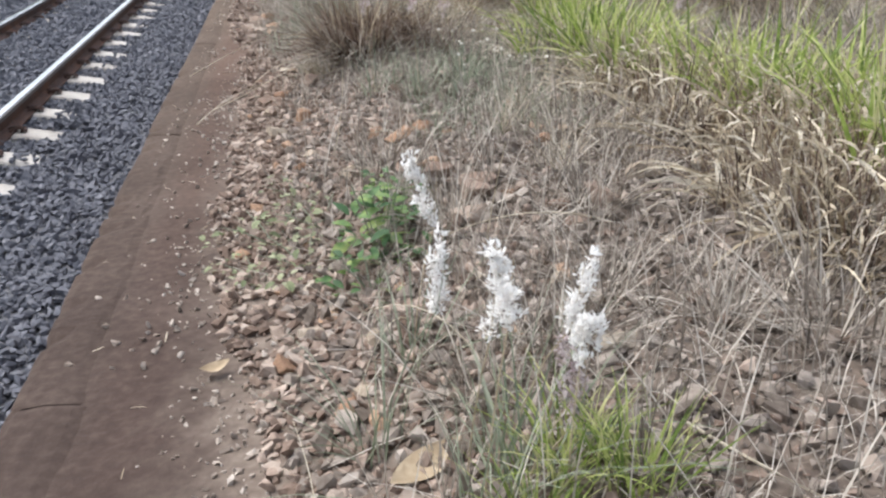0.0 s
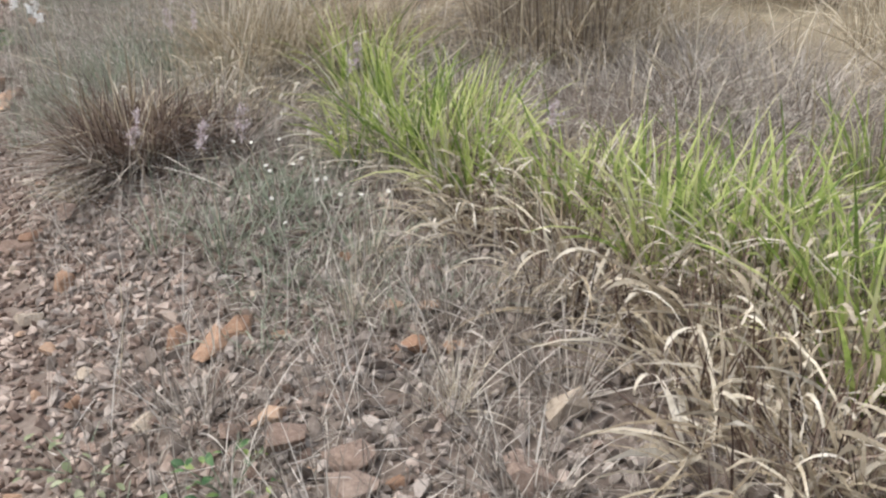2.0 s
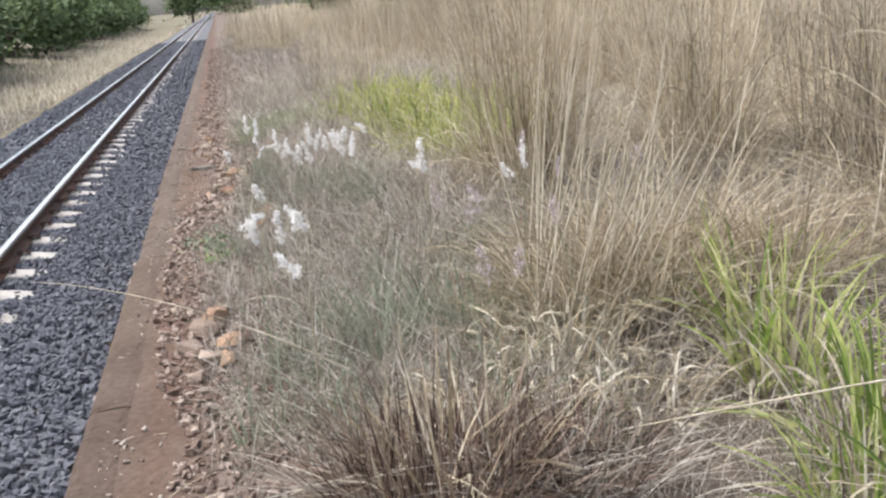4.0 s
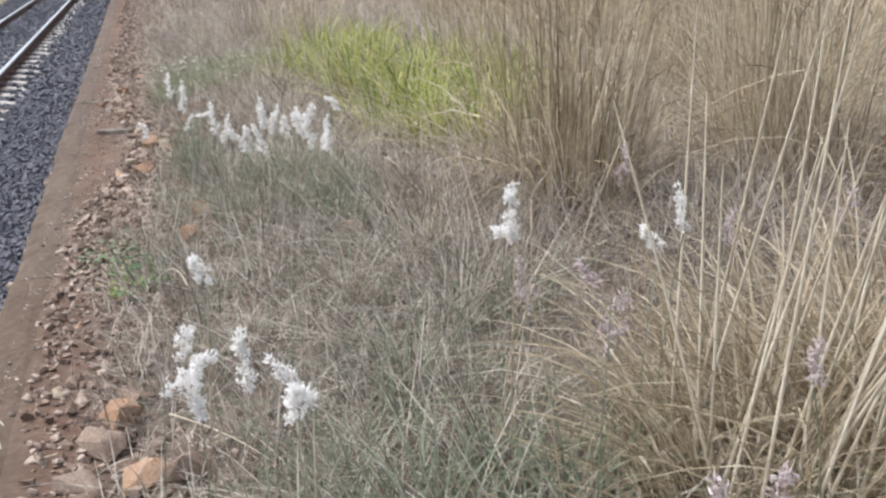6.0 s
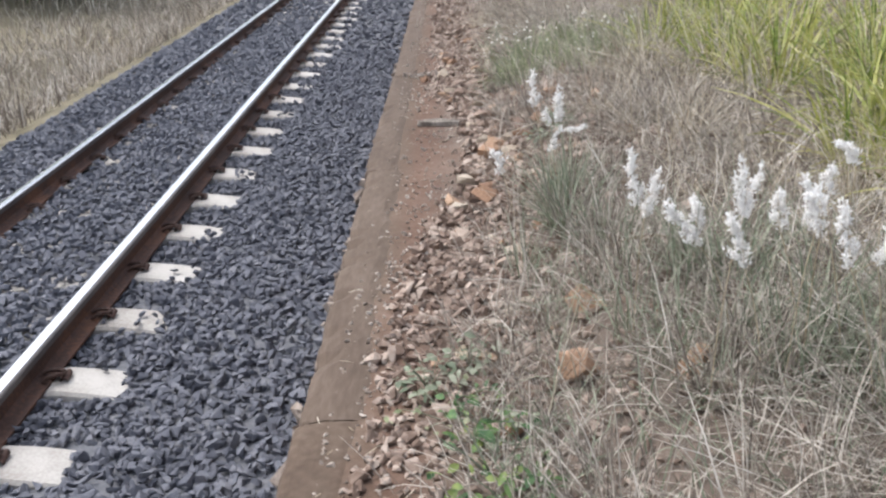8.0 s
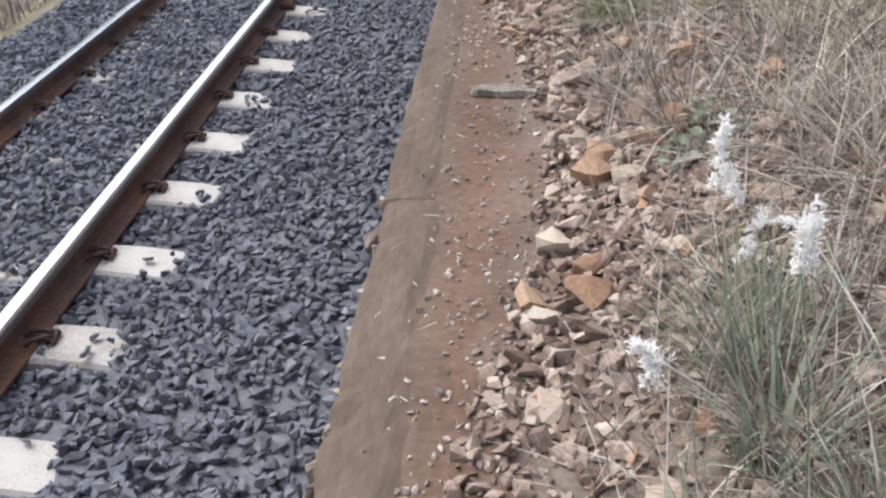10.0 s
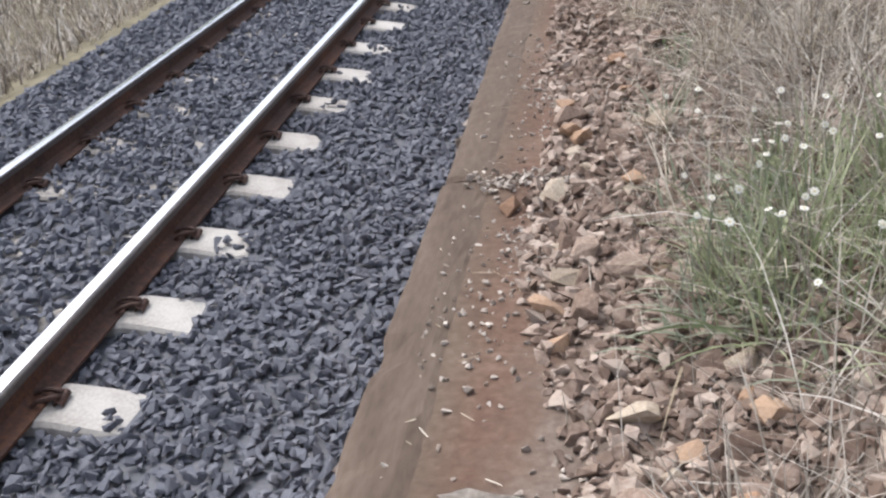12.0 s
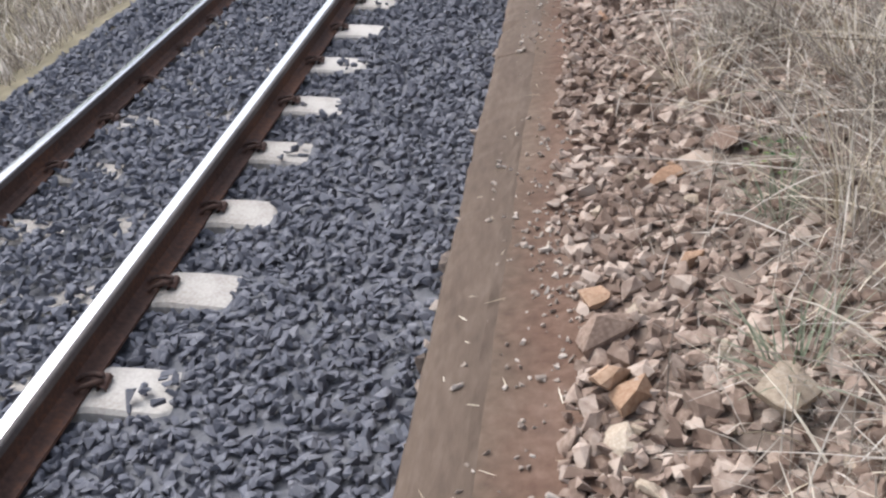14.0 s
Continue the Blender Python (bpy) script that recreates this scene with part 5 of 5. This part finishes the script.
# a dead twiggy bush and bleached tufts on the bank
def twigs(x, y, n, size, seed):
    r = np.random.default_rng(seed)
    th = tagged(new("dead_twigs"), "bleached dead twiggy bush on the bank", "bush", "dead bushes")
    th.matrix_basis = pose(x, y, float(ground_z(x, y)))
    for _ in range(n):
        a, el, L = r.uniform(0, 6.28), r.uniform(0.2, 1.1), size * r.uniform(0.5, 1.0)
        d = Vector((math.cos(a) * math.cos(el), math.sin(a) * math.cos(el), math.sin(el)))
        k = Vector(r.normal(0, 0.10, 3)) * L
        pts = [Vector((0, 0, -0.01)), d * L * 0.35 + k * 0.5, d * L * 0.7 + k, d * L + k * 0.6]
        pieces = [tube(pts, [0.0035, 0.003, 0.0022, 0.001], 5)]
        for _ in range(2):
            b0 = pts[2] if r.random() < 0.5 else pts[1]
            d2 = (d + Vector(r.normal(0, 0.5, 3))).normalized()
            pieces.append(tube([b0, b0 + d2 * L * 0.2, b0 + d2 * L * 0.4 + Vector((0, 0, 0.01))], [0.0022, 0.0016, 0.0007], 4))
        v, f = join_arrays(pieces)
        part("twig", mesh_of("twig", v, f, M_BLEACHED, True), th)


twigs(1.121, 8.970, 16, 0.36, 5)
twigs(1.369, 8.813, 12, 0.32, 6)
twigs(2.793, 3.752, 12, 0.5, 7)
bleached = [("foliage", tuft_mesh("foliage", 70, 0.05, (0.12, 0.34), (0.002, 0.005), M_BLEACHED, (0.0, 1.0), (0.0, 0.9), 5, 1.0), "")]
for x, y, s in [(0.489, 11.463, .8), (0.677, 10.763, .9), (0.788, 11.238, 1.0), (0.932, 11.678, 1.0), (0.983, 8.899, 1.0), (1.174, 9.167, 1.0), (1.067, 8.030, .9), (0.857, 8.445, .8), (0.880, 10.605, 1.0), (1.196, 6.075, .9), (0.906, 5.800, .8), (1.490, 6.585, 1.0), (1.326, 7.339, .9), (1.102, 2.178, .6), (1.052, 2.599, .6), (1.180, 2.849, .6)]:
    plant("bleached_tuft", "bleached straw-white wiry grass tuft", x, y, bleached, scale=s, group="bleached tufts")


# ---- far side: dry verge and trees ----
# far stretch takes the palest straw colour so that it looks sunlit
for n, y0, y1, wide, mat_v, lab in ((16000, 8, 30, 1.0, M_GREY, "dry grey-brown verge grass beyond the track"), (16000, 26, 150, 2.2, M_BLEACHED, "pale verge grass far along the track, sunlight put into its colour")):
    vx, vy = -4.0 - np.abs(rng.normal(0, 1, n)) * 2.6, y0 + (y1 - y0) * rng.beta(1, 1.5, n)
    vz = -1.00 - 0.25 * smooth01((-3.8 - vx) / 1.0) + 0.5 * smooth01((-7 - vx) / 6)
    v, f = blade_arrays(np.stack([vx, vy, vz], 1), rng.uniform(0.12, 0.4, n) * (0.6 + 0.4 * wide), rng.uniform(0.008, 0.025, n) * wide, rng.uniform(0, 6.28, n), rng.uniform(0, 0.9, n), rng.uniform(0.1, 1.2, n), 2, 0.2, 0.3)
    tagged(new("verge_grass", mesh_of("verge_grass", v, f, mat_v)), lab, "grass", kind="stuff")


def tree_parts(height, radius, seed):
    r = np.random.default_rng(seed)
    pieces = [tube([(0, 0, -0.2), (0.1, 0.05, height * 0.2), (0.15, -0.1, height * 0.45), (0.05, 0.1, height * 0.8)], [0.16, 0.13, 0.10, 0.03], 7)]
    ends = []
    for k in range(10):
        a, h0 = r.uniform(0, 6.28), height * r.uniform(0.06, 0.62)
        L = radius * r.uniform(0.5, 1.0)
        e = (L * math.cos(a), L * math.sin(a), h0 + L * r.uniform(0.15, 0.8))
        pieces.append(tube([(0.1, 0, h0), (e[0] * 0.5, e[1] * 0.5, h0 + (e[2] - h0) * 0.6), e], [0.07, 0.045, 0.015], 5))
        ends.append(e)
    v, f = join_arrays(pieces)
    m = 2300
    c = np.array(ends + [(0, 0, height * 0.88), (0.3, 0.2, height * 0.65)])
    pick = r.integers(0, len(c), m)
    p = c[pick] + r.normal(0, 1, (m, 3)) * np.array([radius * 0.24, radius * 0.24, height * 0.12])
    p[:, 2] = np.where(p[:, 2] < 0.15, r.uniform(0.15, height * 0.4, m), p[:, 2])
    lv, lf = blade_arrays(p, r.uniform(0.25, 0.5, m), r.uniform(0.16, 0.30, m), r.uniform(0, 6.28, m), r.uniform(0.3, 2.0, m), r.uniform(-0.4, 0.8, m), 2, 0.15, 0.5, r.normal(0, 1, m))
    return [("trunk", mesh_of("trunk", v, f, M_BARK, True), ""), ("crown", mesh_of("crown", lv, lf, M_TREE), "dense dark green leaves")]


TREES = [tree_parts(4.6, 2.8, 300 + i) for i in range(6)]


def tree(x, y, height, radius, seed):
    th = tagged(new("tree"), "dark green leafy tree beyond the dry verge", "tree", "trees beyond the track")
    for nm, me, lb in TREES[seed % 6]:
        part(nm, me, th, lb)
    th.matrix_basis = pose(x, y, -1.0, 0, 0, 57.0 * seed) @ Matrix.Diagonal((radius / 2.8, radius / 2.8, height / 4.6, 1))


for i in range(22):
    y = 27 + 6.2 * i + rng.normal(0, 0.8)
    tree(-9.6 - 0.02 * y - abs(rng.normal(0, 0.9)), y, rng.uniform(3.6, 5.5), rng.uniform(2.4, 3.2), 300 + i)
for i in range(10):
    y = 32 + 12 * i + rng.normal(0, 1.5)
    tree(-15.5 - abs(rng.normal(0, 2)), y, rng.uniform(6, 8), rng.uniform(3.2, 4.2), 340 + i)
for i, (x, y, h, r_) in enumerate([(14, 60, 5, 3.5), (22, 48, 5, 3.5), (30, 58, 6, 4), (9, 90, 6, 4), (4, 170, 8, 5), (-4, 190, 8, 5), (16, 120, 8, 5), (38, 44, 5, 4)]):
    tree(x, y, h, r_, 380 + i)
